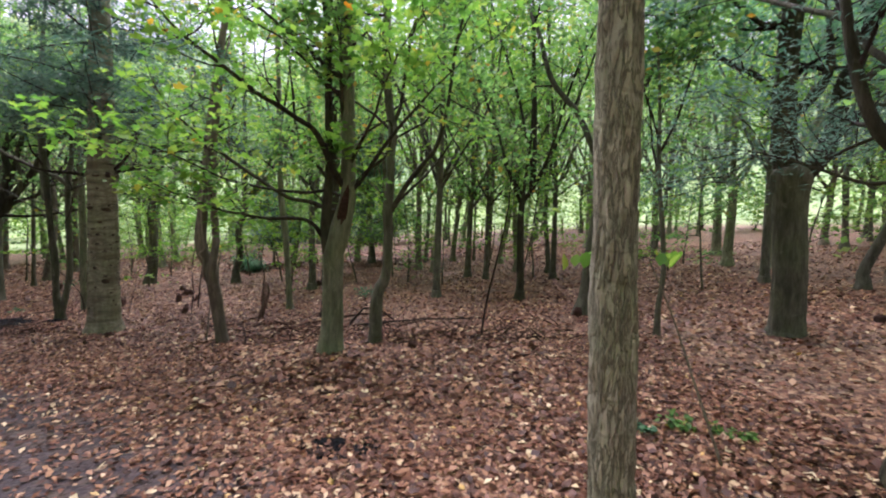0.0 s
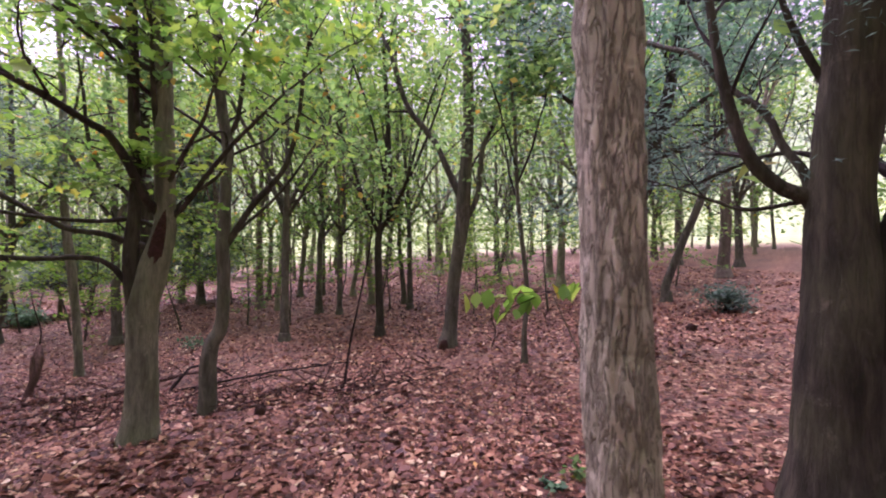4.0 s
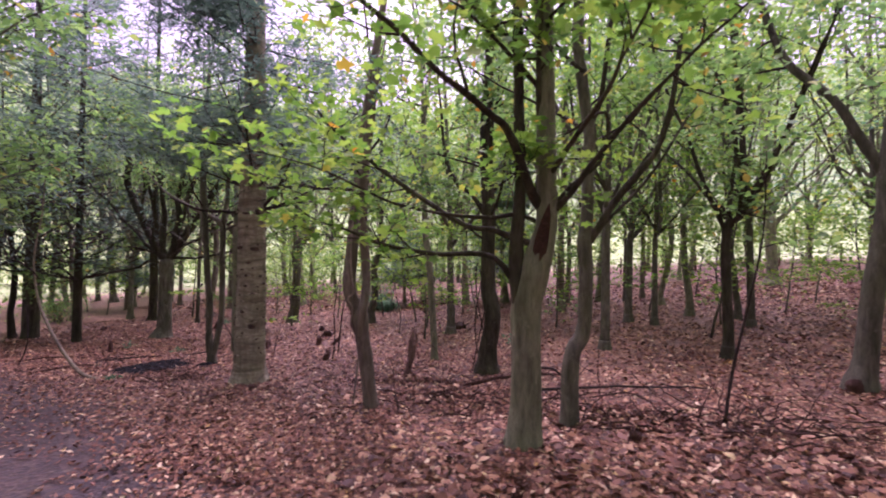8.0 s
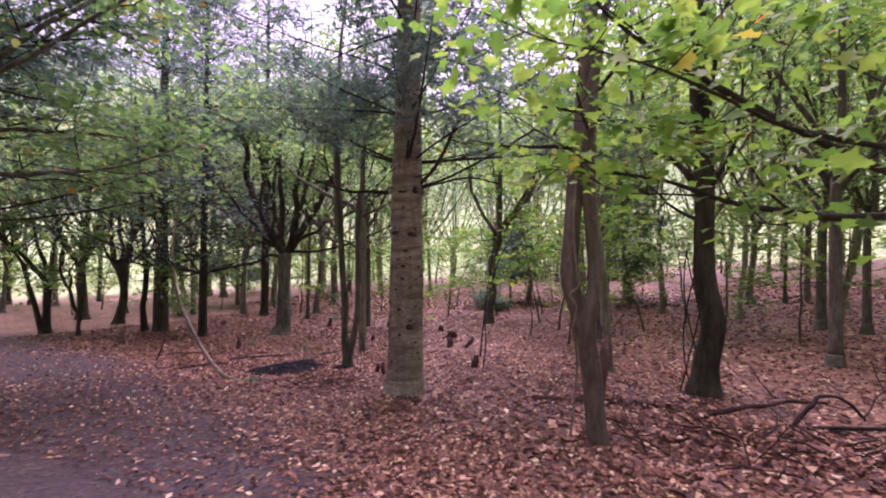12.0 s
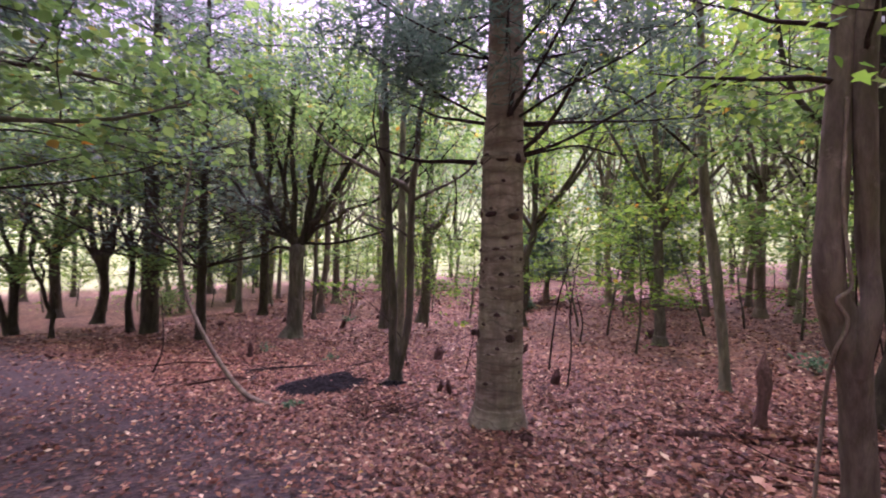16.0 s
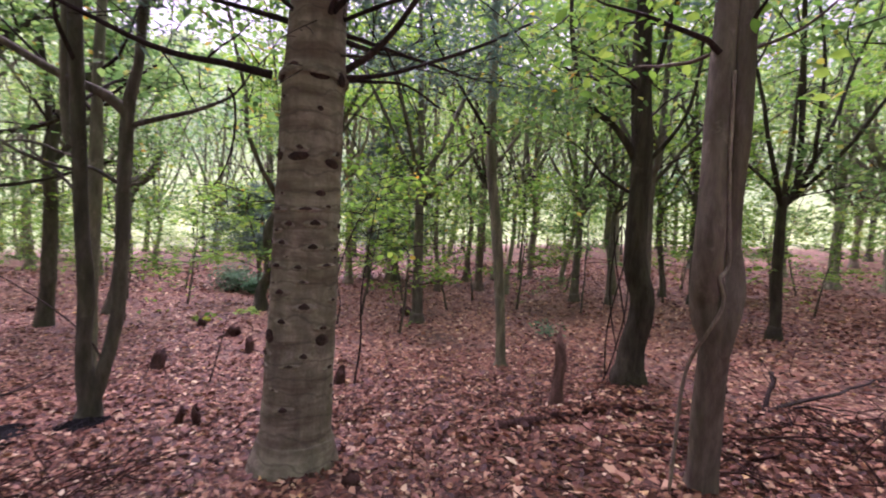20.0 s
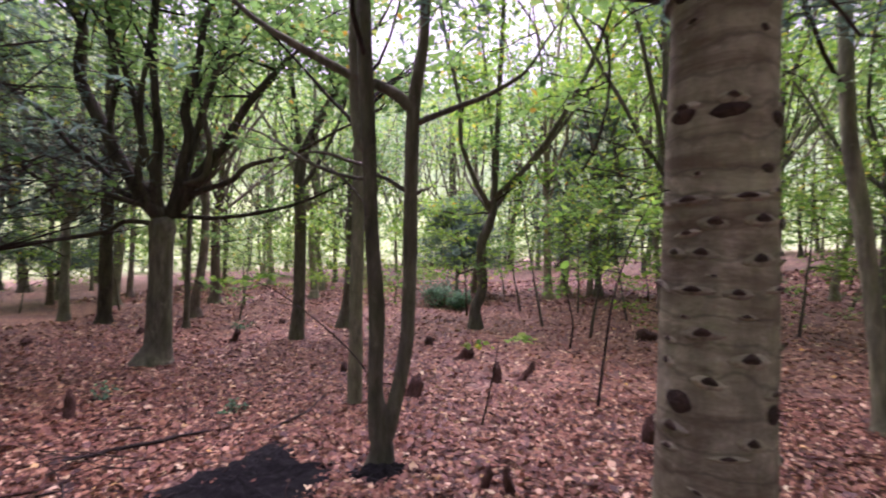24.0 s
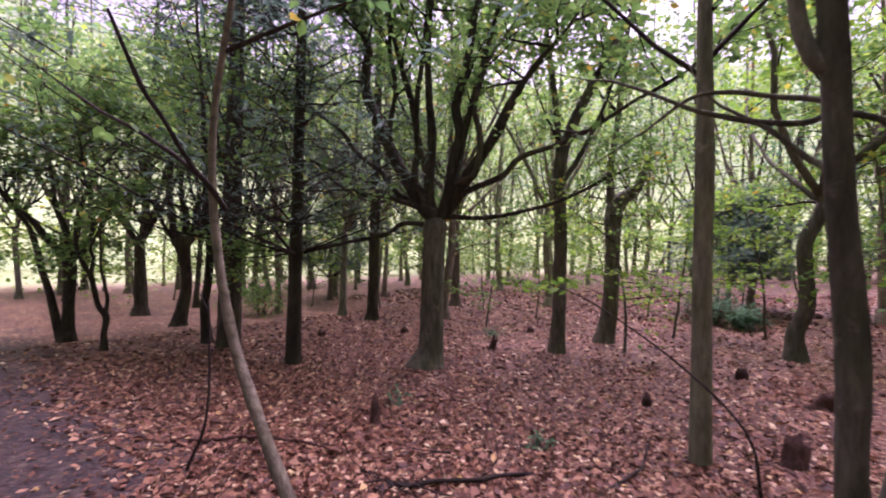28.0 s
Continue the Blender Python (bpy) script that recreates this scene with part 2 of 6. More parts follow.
def ground_material():
    """A floor of fallen leaves, each a patch of its own brown, worn to grey soil along a trodden way; grass past the wood's edge."""
    m, nt, bsdf = material("leaf_covered_ground")
    L = nt.links.new
    geo = nt.nodes.new("ShaderNodeNewGeometry")
    warp = node(nt, "TexNoise", Scale=9.0, Detail=3.0)
    L(geo.outputs["Position"], warp.inputs["Vector"])
    shift = nt.nodes.new("ShaderNodeVectorMath")
    shift.operation = "MULTIPLY_ADD"
    shift.inputs[1].default_value = (0.09, 0.09, 0.09)
    L(warp.outputs["Color"], shift.inputs[0])
    L(geo.outputs["Position"], shift.inputs[2])
    cells = node(nt, "TexVoronoi", Scale=17.0)
    L(shift.outputs["Vector"], cells.inputs["Vector"])
    small = node(nt, "TexVoronoi", Scale=31.0)
    L(shift.outputs["Vector"], small.inputs["Vector"])
    pick = node(nt, "SeparateColor")
    L(cells.outputs["Color"], pick.inputs["Color"])
    pick2 = node(nt, "SeparateColor")
    L(small.outputs["Color"], pick2.inputs["Color"])
    leafy = [(0.0, (0.0314, 0.0136, 0.0085)), (0.3, (0.0988, 0.0397, 0.0231)), (0.62, (0.1976, 0.0867, 0.0489)), (0.84, (0.3540, 0.1922, 0.1064)), (1.0, (0.5839, 0.4358, 0.2644))]
    one = ramp(nt, pick.outputs[0], leafy)
    two = ramp(nt, pick2.outputs[1], leafy)
    colour = mix(nt, pick2.outputs[0], one.outputs["Color"], two.outputs["Color"])
    broad = node(nt, "TexNoise", Scale=0.9, Detail=5.0, Roughness=0.6)
    L(geo.outputs["Position"], broad.inputs["Vector"])
    soilpart = ramp(nt, broad.outputs["Fac"], [(0.45, (0, 0, 0)), (0.68, (0.6,) * 3)])
    fine = node(nt, "TexNoise", Scale=38.0, Detail=6.0)
    L(geo.outputs["Position"], fine.inputs["Vector"])
    soil = ramp(nt, fine.outputs["Fac"], [(0.35, (0.023, 0.017, 0.016)), (0.7, (0.079, 0.059, 0.053))])
    colour = mix(nt, soilpart.outputs["Color"], colour, soil.outputs["Color"])
    # the trodden way, given by an attribute of the sheet
    way = nt.nodes.new("ShaderNodeAttribute")
    way.attribute_name = "trodden"
    frayed = nt.nodes.new("ShaderNodeMath")
    frayed.operation = "MULTIPLY_ADD"
    frayed.inputs[1].default_value = 1.6
    L(way.outputs["Fac"], frayed.inputs[0])
    edge = nt.nodes.new("ShaderNodeMath")
    edge.operation = "MULTIPLY_ADD"
    edge.inputs[1].default_value, edge.inputs[2].default_value = 1.2, -1.15
    L(pick.outputs[2], edge.inputs[0])
    L(edge.outputs["Value"], frayed.inputs[2])
    worn = ramp(nt, frayed.outputs["Value"], [(0.0, (0, 0, 0)), (0.45, (0.84,) * 3)])
    earth = ramp(nt, fine.outputs["Fac"], [(0.3, (0.0110, 0.0095, 0.0115)), (0.75, (0.0450, 0.0399, 0.0462))])
    colour = mix(nt, worn.outputs["Color"], colour, earth.outputs["Color"])
    far = nt.nodes.new("ShaderNodeAttribute")
    far.attribute_name = "grassy"
    grass = ramp(nt, broad.outputs["Fac"], [(0.3, (0.144, 0.216, 0.072)), (0.7, (0.238, 0.288, 0.122))])
    colour = mix(nt, far.outputs["Fac"], colour, grass.outputs["Color"])
    L(colour, bsdf.inputs["Base Color"])
    bsdf.inputs["Roughness"].default_value = 0.75
    bsdf.inputs["Specular IOR Level"].default_value = 0.3
    height = nt.nodes.new("ShaderNodeMath")
    height.operation = "ADD"
    L(pick.outputs[1], height.inputs[0])
    L(cells.outputs["Distance"], height.inputs[1])
    bump = node(nt, "Bump", Strength=0.5, Distance=0.03)
    L(height.outputs["Value"], bump.inputs["Height"])
    L(bump.outputs["Normal"], bsdf.inputs["Normal"])
    return m


GROUND = ground_material()


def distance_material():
    """Pale fields low down and woods rising behind them, far beyond the trees, glowing as if sunlit."""
    m, nt, bsdf = material("glowing_distance")
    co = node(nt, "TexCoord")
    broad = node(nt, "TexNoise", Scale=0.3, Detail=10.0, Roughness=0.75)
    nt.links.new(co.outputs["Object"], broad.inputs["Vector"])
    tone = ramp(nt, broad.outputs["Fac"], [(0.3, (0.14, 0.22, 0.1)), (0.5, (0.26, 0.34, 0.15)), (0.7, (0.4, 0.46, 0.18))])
    # low fields painted brighter, high woods darker, in place of real lighting
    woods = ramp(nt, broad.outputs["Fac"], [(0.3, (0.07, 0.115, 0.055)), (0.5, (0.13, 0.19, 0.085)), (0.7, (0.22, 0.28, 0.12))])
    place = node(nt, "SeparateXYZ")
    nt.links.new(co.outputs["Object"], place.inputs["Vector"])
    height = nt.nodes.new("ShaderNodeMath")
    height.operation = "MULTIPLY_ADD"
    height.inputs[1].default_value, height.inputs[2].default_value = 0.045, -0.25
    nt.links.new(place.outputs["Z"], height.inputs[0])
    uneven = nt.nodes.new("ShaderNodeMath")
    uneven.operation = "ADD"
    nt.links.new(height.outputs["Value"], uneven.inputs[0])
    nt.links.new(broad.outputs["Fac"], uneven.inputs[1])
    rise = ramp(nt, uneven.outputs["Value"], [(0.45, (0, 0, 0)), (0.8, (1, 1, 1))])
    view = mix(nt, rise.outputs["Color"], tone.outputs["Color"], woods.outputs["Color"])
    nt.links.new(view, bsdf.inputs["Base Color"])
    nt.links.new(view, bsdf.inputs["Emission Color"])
    # emission puts daylight into the backdrop and spills some into the wood
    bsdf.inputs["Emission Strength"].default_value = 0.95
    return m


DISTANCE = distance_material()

# ---- the lie of the land ----
LAND = (-0.3954, 0.6841, -1.0423, 0.3343, 0.5298, 0.8181, 0.3575, 0.5865, 0.2786, 0.319)


def land(x, y):
    """Height of the forest floor: a hollow in front, a bank that rises on one side."""
    dx, dy = x + 4.0, y - 5.0
    r = np.hypot(dx, dy) + 1e-9
    k = 32.0 * np.tanh(r / 32.0) / r / 20.0
    u, v = dx * k, dy * k
    a = LAND
    return (a[0] + a[1] * u + a[2] * v + a[3] * u * u + a[4] * u * v + a[5] * v * v
            + a[6] * u ** 3 + a[7] * u * u * v + a[8] * u * v * v + a[9] * v ** 3
            + 0.17 * np.exp(-((x + 1.36) ** 2 + (y - 5.3) ** 2) / 1.1))


def trodden(x, y):
    """How worn the floor is: 1 on the middle of the way, 0 off it."""
    px, py = np.asarray(x, float), np.asarray(y, float)
    line = [(-2.4, 2.0), (-5.0, 3.8), (-8.0, 5.4), (-12.5, 7.0), (-20.0, 7.9)]
    best = np.full(np.broadcast(px, py).shape, 1e9)
    for (ax, ay), (bx, by) in zip(line, line[1:]):
        ex, ey = bx - ax, by - ay
        s = np.clip(((px - ax) * ex + (py - ay) * ey) / (ex * ex + ey * ey), 0, 1)
        best = np.minimum(best, np.hypot(px - ax - s * ex, py - ay - s * ey))
    return np.clip(1.5 - best / 1.3, 0, 1)


def build(name, verts, faces, mat, parent=None, label="", smooth=True, floats=None):
    me = bpy.data.meshes.new(name)
    v = np.asarray(verts, dtype=np.float32).reshape(-1, 3)
    me.vertices.add(len(v))
    me.vertices.foreach_set("co", v.ravel())
    if isinstance(faces, np.ndarray):
        k = faces.shape[1]
        me.loops.add(faces.size)
        me.loops.foreach_set("vertex_index", faces.astype(np.int32).ravel())
        me.polygons.add(len(faces))
        me.polygons.foreach_set("loop_start", np.arange(0, faces.size, k, dtype=np.int32))
    else:
        sizes = np.array([len(f) for f in faces], dtype=np.int32)
        flat = np.fromiter((i for f in faces for i in f), dtype=np.int32)
        me.loops.add(len(flat))
        me.loops.foreach_set("vertex_index", flat)
        me.polygons.add(len(faces))
        me.polygons.foreach_set("loop_start", np.concatenate(([0], np.cumsum(sizes)[:-1])).astype(np.int32))
    me.update(calc_edges=True)
    if smooth:
        me.polygons.foreach_set("use_smooth", np.ones(len(me.polygons), dtype=bool))
    for key, values in (floats or {}).items():
        me.attributes.new(key, "FLOAT", "POINT").data.foreach_set("value", np.asarray(values, dtype=np.float32))
    me.materials.append(mat)
    ob = new(name, me)
    if parent:
        ob.parent = parent
    if label:
        ob["label"] = label
    return ob


def graded(lo, hi, step, out):
    """Even steps from lo to hi, then wider and wider ones out to the horizon."""
    inner = np.arange(lo, hi + step / 2, step)
    grow = np.cumsum(step * 1.35 ** np.arange(1, 40))
    grow = grow[grow < out]
    return np.concatenate((lo - grow[::-1], inner, hi + grow))


gx, gy = np.meshgrid(graded(-34, 26, 0.38, 1500), graded(-10, 40, 0.38, 1500))
gz = land(gx, gy)
near = np.exp(-(((gx + 4) / 25) ** 4 + ((gy - 8) / 22) ** 4))
rough = np.array([noise.noise((x * 0.9, y * 0.9, 0)) * 0.035 + noise.noise((x * 2.7, y * 2.7, 3)) * 0.018 for x, y in zip(gx.ravel(), gy.ravel())]).reshape(gx.shape)
gz = gz + rough * near
ny, nx = gx.shape
idx = np.arange(nx * ny).reshape(ny, nx)
gfaces = np.stack([idx[:-1, :-1], idx[:-1, 1:], idx[1:, 1:], idx[1:, :-1]], -1).reshape(-1, 4)
edge_of_wood = np.hypot((gx + 4) / 35, (gy - 6) / 35)
ground = build("ground", np.stack([gx, gy, gz], -1).reshape(-1, 3), gfaces, GROUND,
               floats={"trodden": trodden(gx, gy).ravel(), "grassy": np.clip((edge_of_wood.ravel() - 1) * 6, 0, 1)})
tagged(ground, "forest floor of brown fallen leaves with a trodden soil path", "ground", kind="structure")


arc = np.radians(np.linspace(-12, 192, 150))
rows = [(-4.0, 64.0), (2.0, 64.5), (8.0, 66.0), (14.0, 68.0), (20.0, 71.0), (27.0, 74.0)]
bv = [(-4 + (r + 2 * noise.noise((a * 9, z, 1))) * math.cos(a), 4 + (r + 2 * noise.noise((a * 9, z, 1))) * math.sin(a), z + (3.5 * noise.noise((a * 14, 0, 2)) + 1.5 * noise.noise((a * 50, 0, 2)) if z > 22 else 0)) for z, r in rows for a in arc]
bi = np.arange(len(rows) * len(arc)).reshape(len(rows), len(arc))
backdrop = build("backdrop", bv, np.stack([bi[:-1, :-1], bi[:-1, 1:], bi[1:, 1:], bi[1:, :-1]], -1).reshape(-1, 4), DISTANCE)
tagged(backdrop, "glowing backdrop of pale fields and woods far beyond the trees", "backdrop", kind="structure")


def floor_z(x, y):
    return float(land(x, y)) + (noise.noise((x * 0.9, y * 0.9, 0)) * 0.035 + noise.noise((x * 2.7, y * 2.7, 3)) * 0.018)


# ---- trees ----


class Geo:
    """Gathers tubes into one mesh."""

    def __init__(self):
        self.v, self.f = [], []

    def tube(self, pts, radii, sides, knobble=0.0, seed=0.0, cap=True):
        pts = [Vector(p) for p in pts]
        base = len(self.v)
        ref = Vector((1, 0, 0)) if abs((pts[-1] - pts[0]).normalized().x) < 0.8 else Vector((0, 1, 0))
        n = len(pts)
        for i, (p, r) in enumerate(zip(pts, radii)):
            d = (pts[min(i + 1, n - 1)] - pts[max(i - 1, 0)]).normalized()
            a = d.cross(ref).normalized()
            b = d.cross(a)
            for k in range(sides):
                t = 2 * math.pi * k / sides
                c = math.cos(t) * a + math.sin(t) * b
                rr = r
                if knobble:
                    q = p * (1.0 / max(radii[0], 0.02)) * 0.45
                    rr = r * (1 + knobble * noise.noise((q.x + c.x * 1.1 + seed, q.y + c.y * 1.1, q.z * 0.5))
                              + knobble * 0.5 * noise.noise((c.x * 3 + seed, c.y * 3, p.z * 5)))
                self.v.append(p + c * rr)
        for i in range(n - 1):
            for k in range(sides):
                k2 = (k + 1) % sides
                self.f.append((base + i * sides + k, base + i * sides + k2, base + (i + 1) * sides + k2, base + (i + 1) * sides + k))
        if cap:
            self.f.append(tuple(base + (n - 1) * sides + k for k in range(sides)))
            self.f.append(tuple(base + k for k in reversed(range(sides))))

    def make(self, name, mat, parent, label=""):
        return build(name, [tuple(p) for p in self.v], self.f, mat, parent, label)


def curve_through(ctrl, steps):
    """Catmull-Rom through control points; each holds a place and a radius."""
    c = [np.array(p, float) for p in ctrl]
    c = [2 * c[0] - c[1]] + c + [2 * c[-1] - c[-2]]
    out = []
    for i in range(1, len(c) - 2):
        for s in np.linspace(0, 1, steps, endpoint=False):
            p0, p1, p2, p3 = c[i - 1:i + 3]
            out.append(0.5 * (2 * p1 + (p2 - p0) * s + (2 * p0 - 5 * p1 + 4 * p2 - p3) * s * s + (3 * p1 - p0 - 3 * p2 + p3) * s ** 3))
    out.append(c[-2])
    return [Vector(p[:3]) for p in out], [max(float(p[3]), 0.002) for p in out]


def heading(az, el):
    return Vector((math.cos(radians(az)) * math.cos(radians(el)), math.sin(radians(az)) * math.cos(radians(el)), math.sin(radians(el))))


def grow(rnd, p, d, length, r0, up, wander, n=7):
    """A branch's line: from p along d, turning upward and wandering."""
    pts, radii = [p.copy()], [r0]
    d = d.normalized()
    for i in range(n):
        d = (d + Vector((rnd.gauss(0, wander), rnd.gauss(0, wander), rnd.gauss(0, wander * 0.7) + up))).normalized()
        p = p + d * (length / n)
        pts.append(p)
        radii.append(max(r0 * (1 - 0.85 * (i + 1) / n), 0.003))
    return pts, radii


def along(pts, s):
    x = s * (len(pts) - 1)
    i = min(int(x), len(pts) - 2)
    return pts[i].lerp(pts[i + 1], x - i), (pts[i + 1] - pts[i]).normalized()


def foliage(name, spots, per, size, spread, mat, parent, seed, flat=0.35, fine=True, label="", slim=0.34, droop=0.25, lobed=False):
    """Leaves in flat sprays round the given places on the twigs."""
    g = np.random.default_rng(seed)
    s = np.repeat(np.asarray([tuple(p) for p in spots], float), per, axis=0)
    n = len(s)
    c = s + g.normal(0, 1, (n, 3)) * np.array([spread, spread, spread * flat])
    az = g.uniform(0, 2 * np.pi, n)
    dip = g.normal(-droop, 0.3, n)
    a = np.stack([np.cos(az) * np.cos(dip), np.sin(az) * np.cos(dip), np.sin(dip)], 1)
    roll = g.normal(0, 0.45, n)
    side = np.stack([-np.sin(az), np.cos(az), np.zeros(n)], 1)
    upv = np.cross(a, side)
    b = side * np.cos(roll)[:, None] + upv * np.sin(roll)[:, None]
    nrm = np.cross(a, b)
    L = (size * g.uniform(0.6, 1.25, n))[:, None]
    if lobed:
        half = [(-0.38, 0.24, 0.04), (-0.14, 0.2, 0.03), (0.02, 0.46, 0.05), (0.13, 0.17, 0.03)]
        shape = [(-0.45, 0, 0), *half, (0.5, 0, -0.05), *[(x, -y, z) for x, y, z in reversed(half)]]
        quads = [(0, 1, 2, 5), (2, 3, 4, 5), (0, 5, 8, 9), (5, 6, 7, 8)]
    elif fine:
        w = slim
        shape = [(-0.5, 0, 0), (-0.22, w * 0.85, 0.07), (0.12, w, 0.08), (0.5, 0, -0.06), (0.12, -w, 0.08), (-0.22, -w * 0.85, 0.07)]
        quads = [(0, 1, 2, 3), (0, 3, 4, 5)]
    else:
        shape = [(-0.5, 0, 0), (0.0, slim, 0.06), (0.5, 0, 0), (0.0, -slim, 0.06)]
        quads = [(0, 1, 2, 3)]
    k = len(shape)
    v = np.concatenate([(c + (a * x + b * y + nrm * z) * L)[:, None, :] for x, y, z in shape], axis=1).reshape(-1, 3)
    f = np.concatenate([np.arange(n)[:, None] * k + np.array(q)[None, :] for q in quads])
    ob = build(name, v, f, mat, parent, label, smooth=False)
    ob["kind"] = "stuff"
    return ob


def tree_base(name, x, y, label, z=None, group="woodland trees"):
    root = new(name)
    root.location = (x, y, floor_z(x, y) - 0.02 if z is None else z)
    root.empty_display_size = 0.2
    return tagged(root, label, "tree", group)


def branch_out(rnd, twigs, spots, pts, r, count, length, up, low=0.25, level=1, sides=4):
    """Side branches with twigs along a limb; notes where leaves sit."""
    for i in range(count):
        s = low + (1 - low) * (i + rnd.random()) / count
        p, d = along(pts, s)
        turn = Vector((rnd.gauss(0, 1), rnd.gauss(0, 1), rnd.gauss(0.1, 0.5))).normalized()
        dd = (d * 0.5 + turn).normalized()
        l = length * (1.15 - 0.6 * s) * rnd.uniform(0.6, 1.2)
        bp, br = grow(rnd, p, dd, l, max(r * (1 - 0.75 * s) * 0.45, 0.005), up, 0.2, 5 if sides > 3 else 3)
        twigs.tube(bp, br, sides, cap=False)
        if level > 0:
            branch_out(rnd, twigs, spots, bp, br[0], 3, length * 0.42, up * 0.5, 0.3, level - 1, 3)
        spots.extend(bp[2:] if sides > 3 else bp[1:])


def broadleaf(x, y, d, height=12.0, fork=2.4, limbs=5, bends=(), seed=1, leaf=LEAF_GREEN, leaves=12, size=0.13, bark=BARK_GREY,
              spread=0.28, steep=62, sides=14, extra=(), flare=1.8, detail=1, label="grey-barked broadleaf tree with green leaves", crown_low=0.25,
              branches=7, reach=1.6, name="broadleaf_tree", fine=False, trunk_label="", limb_len=None, top=True, steps=5):
    """A trunk that follows its bends up to the fork, limbs that rise from there, side branches, twigs and leaves."""
    rnd = random.Random(seed)
    root = tree_base(name, x, y, label)
    r = d / 2
    ctrl = [(0, 0, -0.12, r * flare * 1.05), (0, 0, 0.06, r * flare * 0.9), (0, 0, 0.22, r * (1 + (flare - 1) * 0.4)), (0, 0, 0.5, r * 1.05)]
    ctrl += [(bx, by, bz, r * (1 - 0.12 * bz / max(fork, 1))) for bz, bx, by in bends if bz < fork]
    tip = [(bx, by) for bz, bx, by in bends if bz <= fork + 0.01] or [(rnd.gauss(0, 0.05), rnd.gauss(0, 0.05))]
    ctrl.append((tip[-1][0], tip[-1][1], fork, r * 0.86))
    if top:
        above = [(bx, by, bz, r * max(0.75 - 0.5 * (bz - fork) / (height - fork), 0.15)) for bz, bx, by in bends if bz > fork + 0.01]
        ctrl += above or [(tip[-1][0] + rnd.gauss(0, 0.12), tip[-1][1] + rnd.gauss(0, 0.12), fork + 1.2, r * 0.6)]
        ctrl.append((ctrl[-1][0] + rnd.gauss(0, 0.3), ctrl[-1][1] + rnd.gauss(0, 0.3), max(height, ctrl[-1][2] + 0.5), 0.02))
    pts, radii = curve_through(ctrl, steps)
    trunk = Geo()
    trunk.tube(pts, radii, sides, 0.13, seed * 3.1)
    trunk.make("trunk", bark, root, trunk_label)
    twigs, spots = Geo(), []
    heads = []
    for i in range(limbs):
        az = 360 * i / max(limbs, 1) + rnd.uniform(-30, 30)
        heads.append((fork + rnd.uniform(-0.12, 0.5) * (1 if top else 0.2), az, rnd.gauss(steep, 9) - 10, (limb_len or (height - fork) * rnd.uniform(0.55, 0.85)), r * rnd.uniform(0.35, 0.55), 0.1))
    for z, az, el, length, rr, up in heads + list(extra):
        near_i = min(range(len(pts)), key=lambda q: abs(pts[q].z - z))
        p = pts[near_i] + heading(az, 0) * radii[near_i] * 0.3
        lp, lr = grow(rnd, p, heading(az, el), length, rr, up, 0.11, 9)
        limb = Geo()
        limb.tube(lp, lr, 8 if detail else 5, 0.1, az)
        limb.make("limb", bark if rr > 0.03 else BARK_TWIG, root)
        branch_out(rnd, twigs, spots, lp, rr, branches, reach, 0.04, crown_low, detail, 4 if detail else 3)
    if top:
        high = [p for p in pts if p.z > fork]
        if len(high) > 2:
            branch_out(rnd, twigs, spots, high, r * 0.5, branches + 3, reach, 0.05, 0.1, detail, 4 if detail else 3)
    twigs.make("branchwork", BARK_TWIG, root)["kind"] = "stuff"
    if leaves and spots:
        keep = spots
        if leaves < 1:
            keep = [s for s in spots if rnd.random() < leaves]
        foliage("crown", keep, max(int(leaves), 1), size, spread, leaf, root, seed, fine=fine)
    return root


